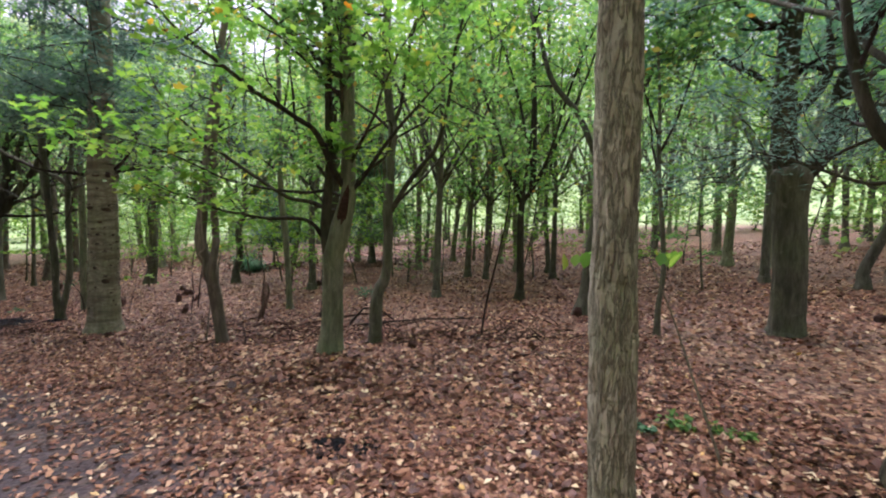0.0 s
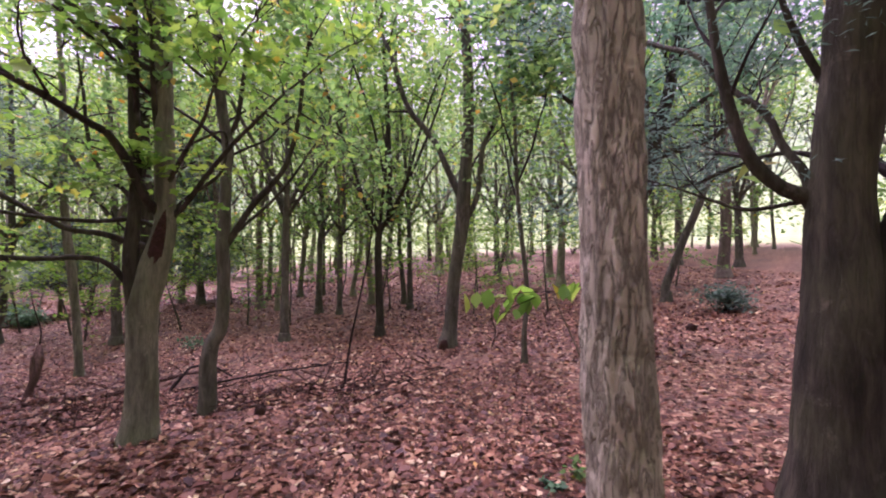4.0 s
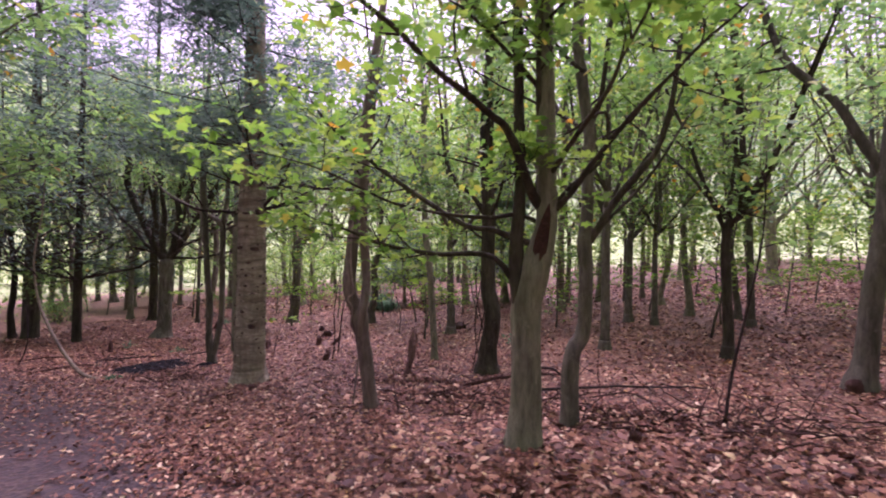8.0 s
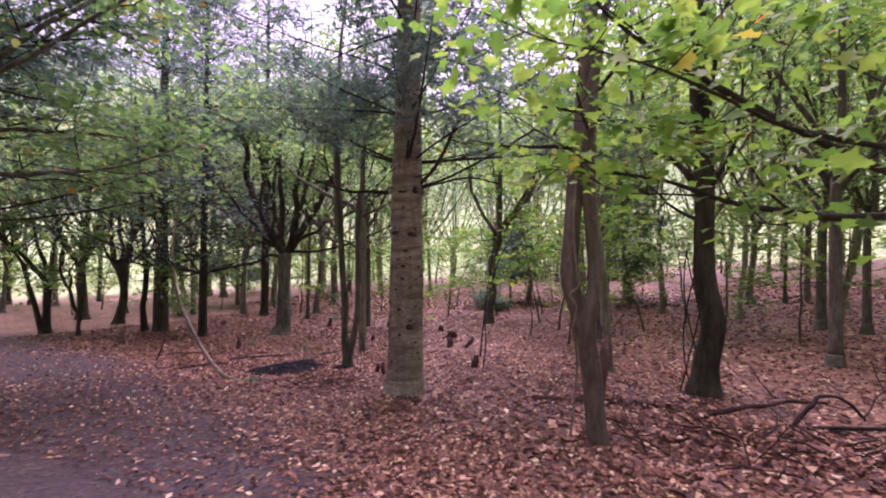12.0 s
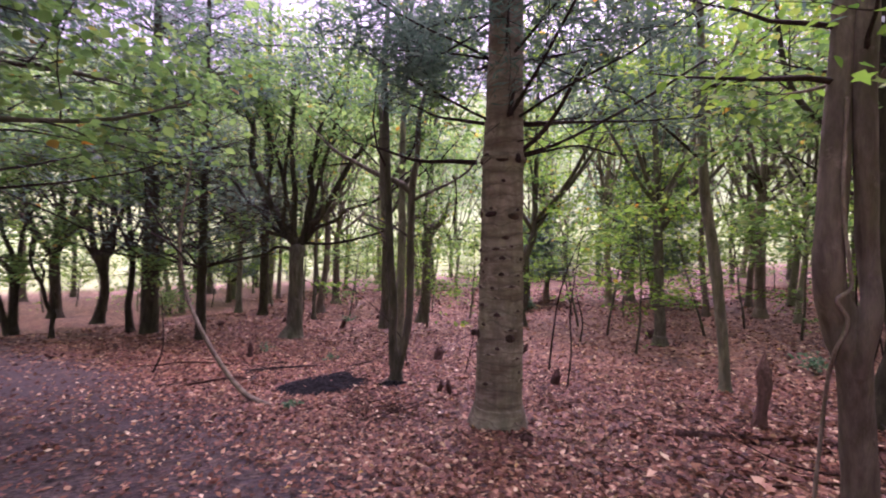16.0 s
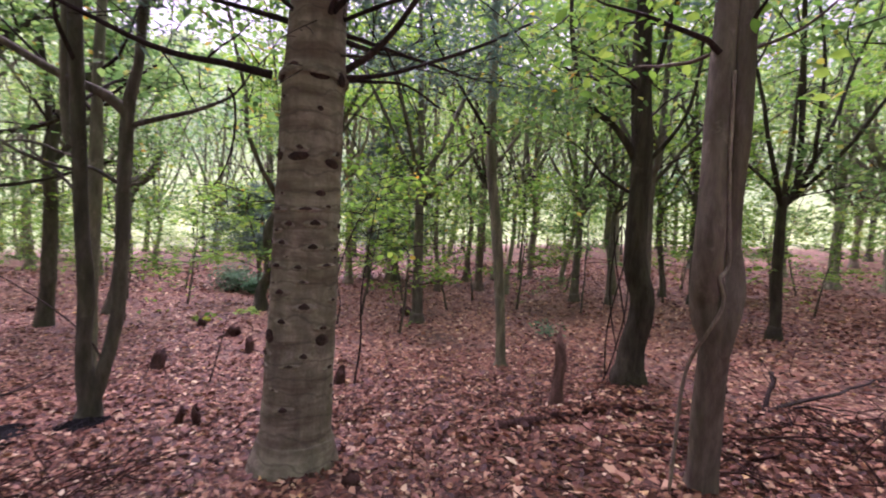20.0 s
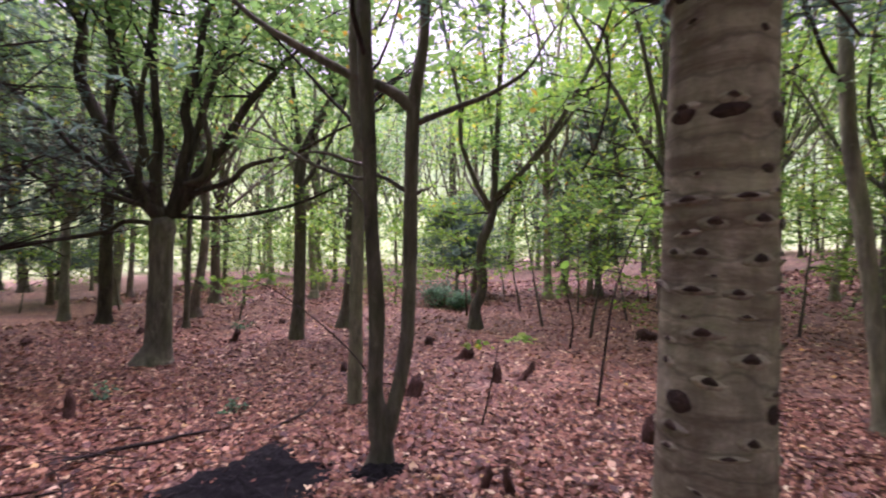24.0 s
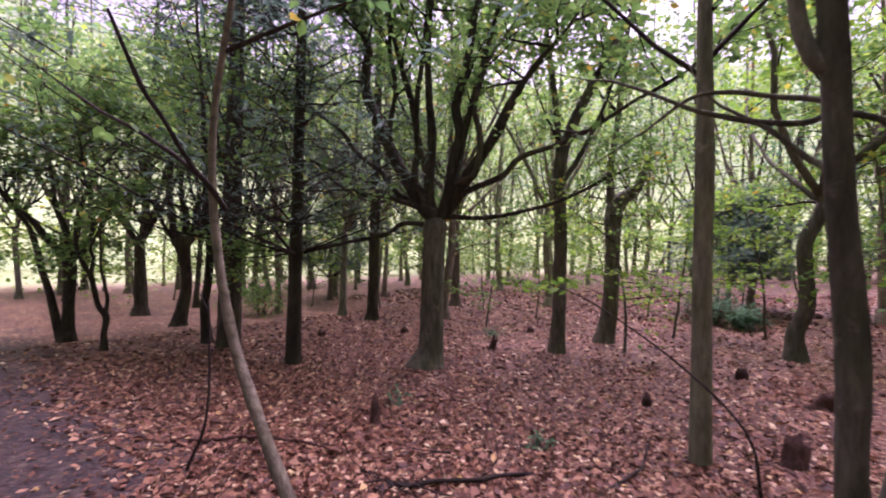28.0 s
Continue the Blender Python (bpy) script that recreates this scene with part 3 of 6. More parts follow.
def conifer(x, y, d, height=13.0, needle_size=0.11, first=2.4, seed=1, whorls=14, bends=(), sides=20, needle=0.5, label="straight conifer with dead lower branches and scarred bark", length=2.4, bark=BARK_CONIFER, per=5, steps=14, flare=1.45, bare=0.0, needled=4.5):
    rnd = random.Random(seed)
    root = tree_base("conifer", x, y, label)
    r = d / 2
    ctrl = [(0, 0, -0.12, r * flare * 1.1), (0, 0, 0.05, r * flare), (0, 0, 0.2, r * (1 + (flare - 1) * 0.5)), (0, 0, 0.5, r * 1.06), *[(bx, by, bz, r * (1 - 0.8 * bz / height)) for bz, bx, by in bends],
            (0, 0, first - 0.22, r * 0.94), (0, 0, first, r * 1.06), (0, 0, first + 0.25, r * 0.9), (0, 0, first + 2, r * 0.75), (0, 0, height, 0.03)]
    ctrl.sort(key=lambda c: c[2])
    pts, radii = curve_through(ctrl, steps)
    trunk = Geo()
    trunk.tube(pts, radii, sides, 0.07, seed * 2.3)
    trunk.make("trunk", bark, root)
    twigs, spots = Geo(), []
    z = first + bare
    while z < height - 1:
        for k in range(rnd.randint(5, 7) + 2 * (z < first + 0.9)):
            az = rnd.uniform(0, 360)
            l = length * (1.1 - 0.75 * z / height) * rnd.uniform(0.6, 1.15)
            i = min(range(len(pts)), key=lambda q: abs(pts[q].z - z))
            p = pts[i] + heading(az, 0) * radii[i] * 0.6
            lp, lr = grow(rnd, p, heading(az, rnd.gauss(14, 10)), l, (0.009 + 0.012 * rnd.random() + r * 0.02) * (1.25 if z < first + 0.4 else 1), -0.02 + 0.05 * (z < 4), 0.07, 7)
            limb = Geo()
            limb.tube(lp, lr, 5, 0.1, az)
            limb.make("branch", BARK_TWIG, root)
            branch_out(rnd, twigs, spots, lp, lr[0], 7, l * 0.45, -0.06, 0.2, 1 if z < 6 else 0, 3)
        z += height / whorls * rnd.uniform(0.6, 1.0) * 0.8
    twigs.make("branchwork", BARK_TWIG, root)["kind"] = "stuff"
    keep = [s for s in spots if s.z > first + 0.3 and rnd.random() < needle * (0.25 if s.z < needled and bark is BARK_DARK else 1.5)]
    if keep:
        foliage("needle_foliage", keep, per, needle_size, 0.13, NEEDLES, root, seed, flat=0.5, fine=False, slim=0.09)
    return root


def extend(rnd, pts, length, wander=0.12, up=0.1, n=5):
    """More points past the last of (x, y, z, r), thinning out."""
    a, b = Vector(pts[-2][:3]), Vector(pts[-1][:3])
    d, r, out = (b - a).normalized(), pts[-1][3], list(pts)
    for i in range(n):
        d = (d + Vector((rnd.gauss(0, wander), rnd.gauss(0, wander), rnd.gauss(0, wander) + up))).normalized()
        b = b + d * length / n
        out.append((b.x, b.y, b.z, max(r * (1 - (i + 1) / n), 0.004)))
    return out


class DrawnTree:
    """A tree whose stem and limbs follow drawn lines: (x, y, z, radius) from its foot."""

    def __init__(self, name, x, y, label, seed, trunk, sides=24, bark=BARK_GREY, limb_bark=None, up=True):
        self.rnd, self.seed, self.bark, self.up = random.Random(seed), seed, limb_bark or bark, up
        self.root = tree_base(name, x, y, label, floor_z(x, y))
        first = trunk[0]
        line = [(first[0], first[1], -0.15, first[3] * 1.12)] + list(trunk)
        if not up:
            a, e = line[-2], line[-1]
            line.append((2 * e[0] - a[0], 2 * e[1] - a[1], e[2] + 0.16, e[3] * 0.45))
        if up:
            line = extend(self.rnd, line, max(9.0 - line[-1][2], 2.0), 0.06, 0.15, 6)
        self.pts, radii = curve_through(line, 9)
        g = Geo()
        g.tube(self.pts, radii, sides, 0.11, seed * 3.1)
        g.make("trunk", bark, self.root)
        self.limbs = []

    def limb(self, line, more=None, from_stem=True):
        foot = min(self.pts, key=lambda p: abs(p.z - line[0][2] + 0.08))
        if from_stem and math.hypot(foot.x - line[0][0], foot.y - line[0][1]) < 0.45:
            line = [(foot.x, foot.y, foot.z, line[0][3])] + list(line)
        drawn = extend(self.rnd, line, more or (1.6 if line[0][3] > 0.04 else 1.1), up=0.1 if line[0][3] > 0.04 else 0.02)
        lp, lr = curve_through(drawn, 5)
        g = Geo()
        g.tube(lp, lr, 10 if lr[0] > 0.03 else 6, 0.12, self.seed + lr[0] * 99)
        g.make("limb", self.bark, self.root)
        self.limbs.append((lp, lr[0]))

    def leaf_out(self, leaf=LEAF_GREEN, leaves=4, size=0.1, reach=1.2, branches=7, low=0.3, spread=0.18, fine=True, slim=0.32, lobed=False):
        twigs, spots = Geo(), []
        for lp, r in self.limbs:
            branch_out(self.rnd, twigs, spots, lp, r, branches, reach, 0.05, low, 1)
        if self.up:
            high = [p for p in self.pts if p.z > 2.6]
            branch_out(self.rnd, twigs, spots, high, 0.06, branches + 6, reach * 1.6, 0.05, 0.05, 1)
        twigs.make("branchwork", BARK_TWIG, self.root)["kind"] = "stuff"
        foliage("crown", spots, leaves, size, spread, leaf, self.root, self.seed, flat=0.3, fine=fine, slim=slim, lobed=lobed)

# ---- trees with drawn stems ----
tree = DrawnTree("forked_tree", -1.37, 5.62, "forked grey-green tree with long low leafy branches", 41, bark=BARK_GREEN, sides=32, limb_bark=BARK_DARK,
                 trunk=[(-0.039, -0.006, -0.04, 0.194), (-0.03, -0.005, 0.13, 0.156), (-0.021, -0.003, 0.34, 0.138), (-0.022, -0.003, 0.88, 0.13), (-0.02, -0.003, 1.21, 0.133), (0.026, 0.004, 1.42, 0.135), (0.088, 0.013, 1.67, 0.125), (0.145, 0.022, 1.91, 0.103), (0.158, 0.024, 2.13, 0.092), (0.152, 0.023, 2.78, 0.087), (0.133, 0.02, 3.61, 0.085), (0.122, 0.019, 4.16, 0.082)])
tree.limb([(-0.074, -0.011, 1.26, 0.081), (-0.103, -0.016, 1.53, 0.073), (-0.106, -0.016, 1.8, 0.065), (-0.083, -0.013, 2.13, 0.054), (-0.076, -0.012, 2.51, 0.052), (-0.093, -0.014, 3.05, 0.049), (-0.099, -0.015, 3.6, 0.046), (-0.121, -0.019, 4.15, 0.044)])
tree.limb([(0.094, 0.014, 2.12, 0.049), (0.032, -0.092, 2.22, 0.045), (-0.028, -0.195, 2.39, 0.042), (-0.094, -0.307, 2.59, 0.038), (-0.17, -0.438, 2.73, 0.032), (-0.249, -0.572, 2.77, 0.029), (-0.409, -0.847, 2.87, 0.027), (-0.522, -1.041, 2.92, 0.023), (-0.625, -1.216, 3.0, 0.022), (-0.739, -1.413, 3.1, 0.019)], 1)
tree.limb([(0.094, 0.014, 2.14, 0.041), (0.102, 0.091, 2.52, 0.039), (0.096, 0.03, 2.84, 0.033), (0.084, -0.075, 3.16, 0.027)], 1.6)
tree.limb([(0.223, 0.034, 2.14, 0.019), (0.394, 0.06, 2.32, 0.019), (0.609, 0.093, 2.51, 0.016), (0.678, 0.104, 2.77, 0.016), (0.649, 0.1, 2.95, 0.016), (0.476, 0.073, 2.87, 0.014), (0.218, 0.033, 2.68, 0.011)], 0.3)
tree.limb([(-0.135, -0.021, 1.46, 0.032), (-0.229, -0.051, 1.59, 0.027), (-0.342, -0.087, 1.67, 0.024), (-0.503, -0.138, 1.69, 0.024), (-0.75, -0.217, 1.68, 0.021), (-1.0, -0.297, 1.71, 0.018)], 1.6)
tree.limb([(-0.128, -0.02, 1.83, 0.033), (-0.309, -0.051, 1.9, 0.027), (-0.521, -0.087, 1.93, 0.024), (-0.679, -0.114, 2.01, 0.024), (-0.995, -0.168, 2.22, 0.021), (-1.308, -0.222, 2.44, 0.019)], 1.6)
tree.limb([(-0.103, -0.016, 2.04, 0.022), (-0.294, -0.121, 2.01, 0.019), (-0.483, -0.224, 2.01, 0.018), (-0.709, -0.348, 2.03, 0.015), (-0.945, -0.477, 2.07, 0.015), (-1.13, -0.578, 2.12, 0.012)], 1.5)
tree.limb([(-0.098, -0.015, 3.52, 0.033), (-0.182, -0.099, 3.62, 0.027), (-0.294, -0.209, 3.7, 0.024), (-0.503, -0.416, 3.84, 0.02)], 1.2)
tree.limb([(0.197, 0.03, 2.05, 0.033), (0.366, -0.072, 2.22, 0.026), (0.551, -0.185, 2.47, 0.023), (0.82, -0.348, 2.78, 0.02), (1.065, -0.497, 3.01, 0.014)], 1.2)
tree.limb([(0.167, 0.026, 2.35, 0.027), (0.293, -0.186, 2.52, 0.023), (0.459, -0.466, 2.7, 0.019), (0.603, -0.709, 2.86, 0.016)], 1.2)
tree.leaf_out(leaf=LEAF_LIME, leaves=3, size=0.115, reach=0.85, branches=8, low=0.45, lobed=True, spread=0.17, slim=0.36)
tree = DrawnTree("twisted_tree", -3.48, 6.99, "grey tree with a swollen knot and two entwined stems", 31, bark=BARK_BROWN, sides=30, limb_bark=BARK_BROWN,
                 trunk=[(0.018, -0.017, -0.0, 0.107), (0.005, -0.032, 0.13, 0.097), (-0.011, -0.058, 0.32, 0.092), (-0.042, -0.101, 0.7, 0.091), (-0.07, -0.146, 0.98, 0.091), (-0.1, -0.143, 1.15, 0.114), (-0.136, -0.138, 1.28, 0.105), (-0.208, -0.192, 1.45, 0.085), (-0.226, -0.213, 1.68, 0.082), (-0.203, -0.193, 2.03, 0.078), (-0.179, -0.17, 2.42, 0.075), (-0.149, -0.143, 2.81, 0.071), (-0.123, -0.127, 3.19, 0.068), (-0.109, -0.113, 3.39, 0.068)])
tree.limb([(-0.075, -0.192, 1.0, 0.068), (-0.044, -0.22, 1.23, 0.064), (-0.012, -0.209, 1.42, 0.056), (-0.01, -0.159, 1.65, 0.057), (-0.019, -0.162, 1.84, 0.058), (-0.037, -0.192, 2.14, 0.059), (-0.048, -0.214, 2.4, 0.059), (-0.048, -0.205, 2.78, 0.061), (-0.034, -0.189, 3.16, 0.061), (-0.022, -0.178, 3.35, 0.059)])
tree.limb([(-0.039, 0.026, 2.92, 0.016), (-0.086, 0.167, 2.9, 0.014), (-0.145, 0.341, 2.93, 0.013)], 0.5)
tree.limb([(0.063, -0.042, 2.78, 0.017), (0.114, -0.111, 2.9, 0.015), (0.19, -0.214, 2.93, 0.012), (0.268, -0.319, 2.98, 0.01)], 0.8)
tree.leaf_out(leaf=LEAF_LIME, leaves=2, size=0.095, reach=0.9, branches=5, low=0.55)
vine = [(-0.243, -0.034, -0.03, 0.012), (-0.183, -0.014, 0.61, 0.012), (-0.178, -0.076, 0.89, 0.012), (-0.192, -0.205, 1.08, 0.012), (-0.161, -0.26, 1.23, 0.012), (-0.154, -0.266, 1.32, 0.012), (-0.209, -0.286, 1.42, 0.012), (-0.135, -0.269, 1.5, 0.012), (-0.149, -0.281, 1.65, 0.012), (-0.172, -0.279, 1.88, 0.012), (-0.177, -0.273, 2.13, 0.012), (-0.162, -0.255, 2.41, 0.012), (-0.146, -0.236, 2.68, 0.012)]
tree = DrawnTree("bent_tree", -0.9, 6.65, "slim grey tree bent at the foot", 51, bark=BARK_GREY, sides=20, limb_bark=BARK_DARK,
                 trunk=[(-0.102, -0.003, -0.06, 0.113), (-0.091, -0.003, 0.19, 0.1), (-0.088, -0.003, 0.59, 0.093), (-0.05, -0.002, 0.82, 0.086), (0.028, 0.001, 0.96, 0.083), (0.066, 0.002, 1.19, 0.073), (0.075, 0.003, 1.65, 0.07), (0.059, 0.002, 1.99, 0.077), (0.089, 0.003, 2.32, 0.067), (0.098, 0.003, 2.85, 0.063), (0.115, 0.004, 3.19, 0.067), (0.052, 0.002, 3.59, 0.064), (-0.007, -0.0, 4.2, 0.06), (0.002, 0.0, 4.74, 0.06)])
tree.limb([(0.112, 0.004, 2.02, 0.05), (0.203, -0.014, 2.15, 0.043), (0.383, -0.049, 2.45, 0.039), (0.634, -0.098, 2.76, 0.036), (0.77, -0.125, 2.96, 0.032), (0.89, -0.148, 3.36, 0.029), (0.948, -0.16, 3.77, 0.025), (1.011, -0.172, 4.34, 0.022)], 1.5)
tree.limb([(0.177, 0.006, 2.11, 0.023), (0.355, 0.06, 2.29, 0.02), (0.624, 0.142, 2.57, 0.02), (0.864, 0.215, 2.89, 0.017), (1.072, 0.279, 3.24, 0.014)], 1)
tree.limb([(0.114, 0.004, 3.26, 0.033), (0.218, 0.007, 3.52, 0.03), (0.275, 0.009, 3.92, 0.027), (0.324, 0.011, 4.33, 0.023)], 1)
tree.limb([(0.056, 0.002, 3.86, 0.027), (-0.03, -0.191, 3.85, 0.023), (-0.16, -0.481, 3.87, 0.018), (-0.286, -0.764, 3.92, 0.014)], 1)
tree.leaf_out(leaves=5, reach=1.2, branches=8, low=0.5)
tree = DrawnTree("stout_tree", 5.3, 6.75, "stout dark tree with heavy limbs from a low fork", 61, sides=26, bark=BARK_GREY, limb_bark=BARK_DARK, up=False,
                 trunk=[(-0.012, 0.013, -0.14, 0.346), (-0.006, 0.006, 0.01, 0.27), (-0.004, 0.004, 0.2, 0.236), (-0.01, 0.011, 1.04, 0.215), (-0.032, 0.034, 1.72, 0.208), (-0.042, 0.044, 2.14, 0.229), (-0.039, 0.041, 2.44, 0.263)])
tree.limb([(-0.073, 0.076, 2.49, 0.196), (-0.109, 0.114, 2.83, 0.18), (-0.139, 0.145, 3.27, 0.163), (-0.146, 0.153, 4.05, 0.151), (-0.128, 0.134, 4.82, 0.142), (-0.108, 0.114, 5.33, 0.133)], 2.5)
tree.limb([(0.056, -0.059, 2.43, 0.143), (0.265, -0.12, 2.71, 0.125), (0.393, -0.158, 3.13, 0.117), (0.447, -0.173, 3.67, 0.113), (0.628, -0.227, 4.16, 0.104), (0.743, -0.26, 4.75, 0.092), (0.817, -0.282, 5.2, 0.083)], 2)
tree.limb([(-0.08, 0.084, 3.27, 0.077), (0.009, 0.02, 3.41, 0.072), (0.178, -0.1, 3.68, 0.067), (0.255, -0.154, 4.01, 0.058), (0.237, -0.141, 4.39, 0.046)])
tree.limb([(0.279, -0.292, 3.17, 0.065), (0.44, -0.39, 3.22, 0.057), (0.676, -0.534, 3.32, 0.052), (1.064, -0.771, 3.48, 0.047), (1.243, -0.88, 3.73, 0.038)])
tree.limb([(0.318, -0.333, 3.53, 0.049), (0.848, -0.411, 3.95, 0.045), (1.313, -0.48, 4.25, 0.041), (1.764, -0.546, 4.52, 0.033)])
tree.limb([(-0.109, 0.114, 3.26, 0.051), (-0.339, 0.148, 3.66, 0.047), (-0.571, 0.182, 3.93, 0.043), (-0.96, 0.24, 4.12, 0.038), (-1.191, 0.273, 4.31, 0.034), (-1.496, 0.318, 4.69, 0.025)])
tree.limb([(-0.126, 0.132, 4.52, 0.043), (-0.545, 0.194, 4.71, 0.039), (-0.855, 0.24, 4.98, 0.034)])
tree.leaf_out(leaf=LEAF_COOL, leaves=9, reach=1.8, branches=8, size=0.11)
tree = DrawnTree("hollow_tree", 2.96, 2.47, "large dark tree with a forked hollow trunk", 62, sides=34, bark=BARK_DARK,
                 trunk=[(-0.007, 0.012, 0.03, 0.291), (-0.004, 0.006, 0.21, 0.257), (0.002, -0.004, 0.56, 0.226), (0.008, -0.013, 0.9, 0.223), (0.015, -0.025, 1.17, 0.209), (0.009, -0.015, 1.59, 0.179), (0.011, -0.018, 1.93, 0.159), (0.029, -0.048, 2.27, 0.161), (0.054, -0.091, 2.61, 0.167), (0.068, -0.114, 2.94, 0.169)])
tree.limb([(0.063, -0.105, 0.95, 0.142), (0.121, -0.161, 1.29, 0.126), (0.178, -0.217, 1.62, 0.108), (0.233, -0.27, 1.91, 0.094), (0.287, -0.323, 2.23, 0.083), (0.325, -0.36, 2.64, 0.073)])
tree.limb([(-0.032, 0.054, 1.78, 0.06), (-0.091, 0.094, 1.88, 0.05), (-0.195, 0.164, 1.94, 0.045), (-0.292, 0.23, 2.05, 0.042), (-0.368, 0.282, 2.2, 0.038), (-0.423, 0.319, 2.42, 0.035), (-0.468, 0.349, 2.67, 0.032), (-0.499, 0.371, 2.92, 0.028), (-0.52, 0.385, 3.15, 0.024)])
tree.limb([(-0.046, 0.077, 1.82, 0.035), (-0.052, 0.131, 2.04, 0.029), (-0.064, 0.252, 2.24, 0.026), (-0.073, 0.338, 2.46, 0.025), (-0.091, 0.512, 2.65, 0.024), (-0.107, 0.671, 2.82, 0.023), (-0.123, 0.821, 3.05, 0.022), (-0.154, 1.12, 3.25, 0.022), (-0.211, 1.676, 3.62, 0.019)], 0.8)
tree.limb([(-0.046, 0.077, 1.86, 0.016), (-0.267, 0.333, 1.82, 0.013), (-0.39, 0.475, 1.89, 0.012), (-0.502, 0.604, 1.97, 0.008)], 0.4)
tree.limb([(-0.031, 0.051, 2.11, 0.018), (-0.033, 0.201, 2.18, 0.015), (-0.036, 0.428, 2.19, 0.014), (-0.042, 0.789, 2.12, 0.013)], 0.5)
tree.limb([(-0.008, 0.013, 2.53, 0.028), (-0.096, 0.084, 2.76, 0.025), (-0.163, 0.139, 2.99, 0.022), (-0.208, 0.176, 3.22, 0.018)])
tree.leaf_out(leaf=NEEDLES, leaves=16, reach=1.1, branches=7, size=0.075, slim=0.1, fine=False)
tree = DrawnTree("twin_tree", -7.96, 9.28, "grey-green tree of two stems from one foot", 71, bark=BARK_GREY, limb_bark=BARK_GREY, sides=26,
                 trunk=[(-0.076, -0.023, -0.1, 0.178), (-0.066, -0.02, 0.02, 0.12), (-0.061, -0.019, 0.16, 0.094), (-0.087, -0.026, 0.35, 0.087), (-0.122, -0.037, 0.63, 0.062), (-0.127, -0.039, 1.19, 0.063), (-0.186, -0.056, 1.93, 0.057), (-0.223, -0.068, 2.63, 0.056), (-0.255, -0.077, 3.13, 0.059), (-0.291, -0.088, 3.77, 0.057)])
tree.limb([(-0.031, -0.009, 0.25, 0.075), (0.034, 0.01, 0.52, 0.061), (0.107, 0.032, 0.99, 0.057), (0.114, 0.035, 1.57, 0.057), (0.108, 0.033, 2.19, 0.057), (0.116, 0.035, 2.91, 0.058), (0.178, 0.054, 3.4, 0.043), (0.188, 0.057, 3.89, 0.042)])
tree.limb([(0.118, 0.036, 2.84, 0.05), (0.03, 0.012, 2.93, 0.05), (-0.11, -0.004, 3.02, 0.045), (-0.34, -0.02, 3.1, 0.041), (-0.566, -0.045, 3.21, 0.038), (-0.807, -0.07, 3.34, 0.033), (-1.1, -0.13, 3.5, 0.026), (-1.35, -0.16, 3.7, 0.02)], from_stem=False)
tree.limb([(0.116, 0.035, 2.72, 0.028), (0.2, 0.025, 2.77, 0.027), (0.45, 0.036, 2.87, 0.024), (0.694, 0.055, 2.97, 0.02), (0.959, 0.077, 3.13, 0.015), (1.069, 0.085, 3.26, 0.011)], from_stem=False)
tree.leaf_out(leaves=5, reach=1.1, branches=6, low=0.6)
tree.limb([(-0.29, -0.07, 2.57, 0.04), (-0.35, -0.04, 2.78, 0.037), (-0.379, -0.03, 3.16, 0.035), (-0.4, -0.03, 3.8, 0.03)])
tree.limb([(0.108, 0.033, 2.18, 0.02), (0.02, 0.01, 2.23, 0.019), (-0.079, 0.008, 2.29, 0.017), (-0.204, 0.03, 2.33, 0.017), (-0.318, 0.04, 2.3, 0.016), (-0.553, 0.054, 2.35, 0.016), (-0.797, 0.078, 2.45, 0.014), (-1.027, 0.101, 2.59, 0.012), (-1.233, 0.121, 2.7, 0.009)], 0.5, False)
tree.limb([(-0.278, 0.0, 2.4, 0.017), (-0.43, 0.042, 2.45, 0.015), (-0.609, 0.06, 2.51, 0.014), (-0.799, 0.079, 2.52, 0.012), (-0.981, 0.096, 2.41, 0.009)], 0.4)
tree.limb([(-0.237, 0.0, 2.07, 0.018), (-0.313, 0.031, 2.14, 0.016), (-0.455, 0.045, 2.29, 0.014), (-0.588, 0.058, 2.39, 0.01)], 0.5)
tree.limb([(0.11, 0.033, 2.13, 0.018), (0.188, 0.01, 2.2, 0.015), (0.235, 0.0, 2.21, 0.011)], 0.12, False)
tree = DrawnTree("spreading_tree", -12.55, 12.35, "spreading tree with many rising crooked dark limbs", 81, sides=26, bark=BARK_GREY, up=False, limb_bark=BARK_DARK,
                 trunk=[(-0.034, -0.023, -0.05, 0.377), (-0.015, -0.01, 0.07, 0.296), (0.012, 0.008, 0.22, 0.233), (0.022, 0.015, 0.45, 0.202), (0.025, 0.017, 1.34, 0.179), (0.026, 0.018, 1.97, 0.18), (0.035, 0.024, 2.24, 0.189)])
tree.limb([(-0.066, -0.045, 2.45, 0.126), (-0.333, -0.028, 2.75, 0.119), (-0.511, -0.017, 2.98, 0.112), (-0.83, 0.003, 3.42, 0.105), (-1.24, 0.029, 4.07, 0.099), (-1.512, 0.046, 4.56, 0.096), (-1.569, 0.05, 4.93, 0.091), (-1.515, 0.047, 5.41, 0.081), (-1.767, 0.063, 5.88, 0.077), (-2.218, 0.091, 6.43, 0.074)], 2)
tree.limb([(-0.105, -0.072, 2.55, 0.072), (-0.261, -0.149, 2.95, 0.063), (-0.225, -0.131, 3.48, 0.058), (-0.304, -0.17, 4.04, 0.054), (-0.394, -0.215, 4.4, 0.05), (-0.521, -0.278, 4.85, 0.041), (-0.639, -0.337, 5.31, 0.036)])
tree.limb([(-0.209, -0.143, 3.58, 0.045), (-0.23, -0.186, 4.2, 0.045), (-0.202, -0.128, 4.75, 0.04), (-0.181, -0.088, 5.31, 0.036), (-0.161, -0.048, 5.86, 0.032)])
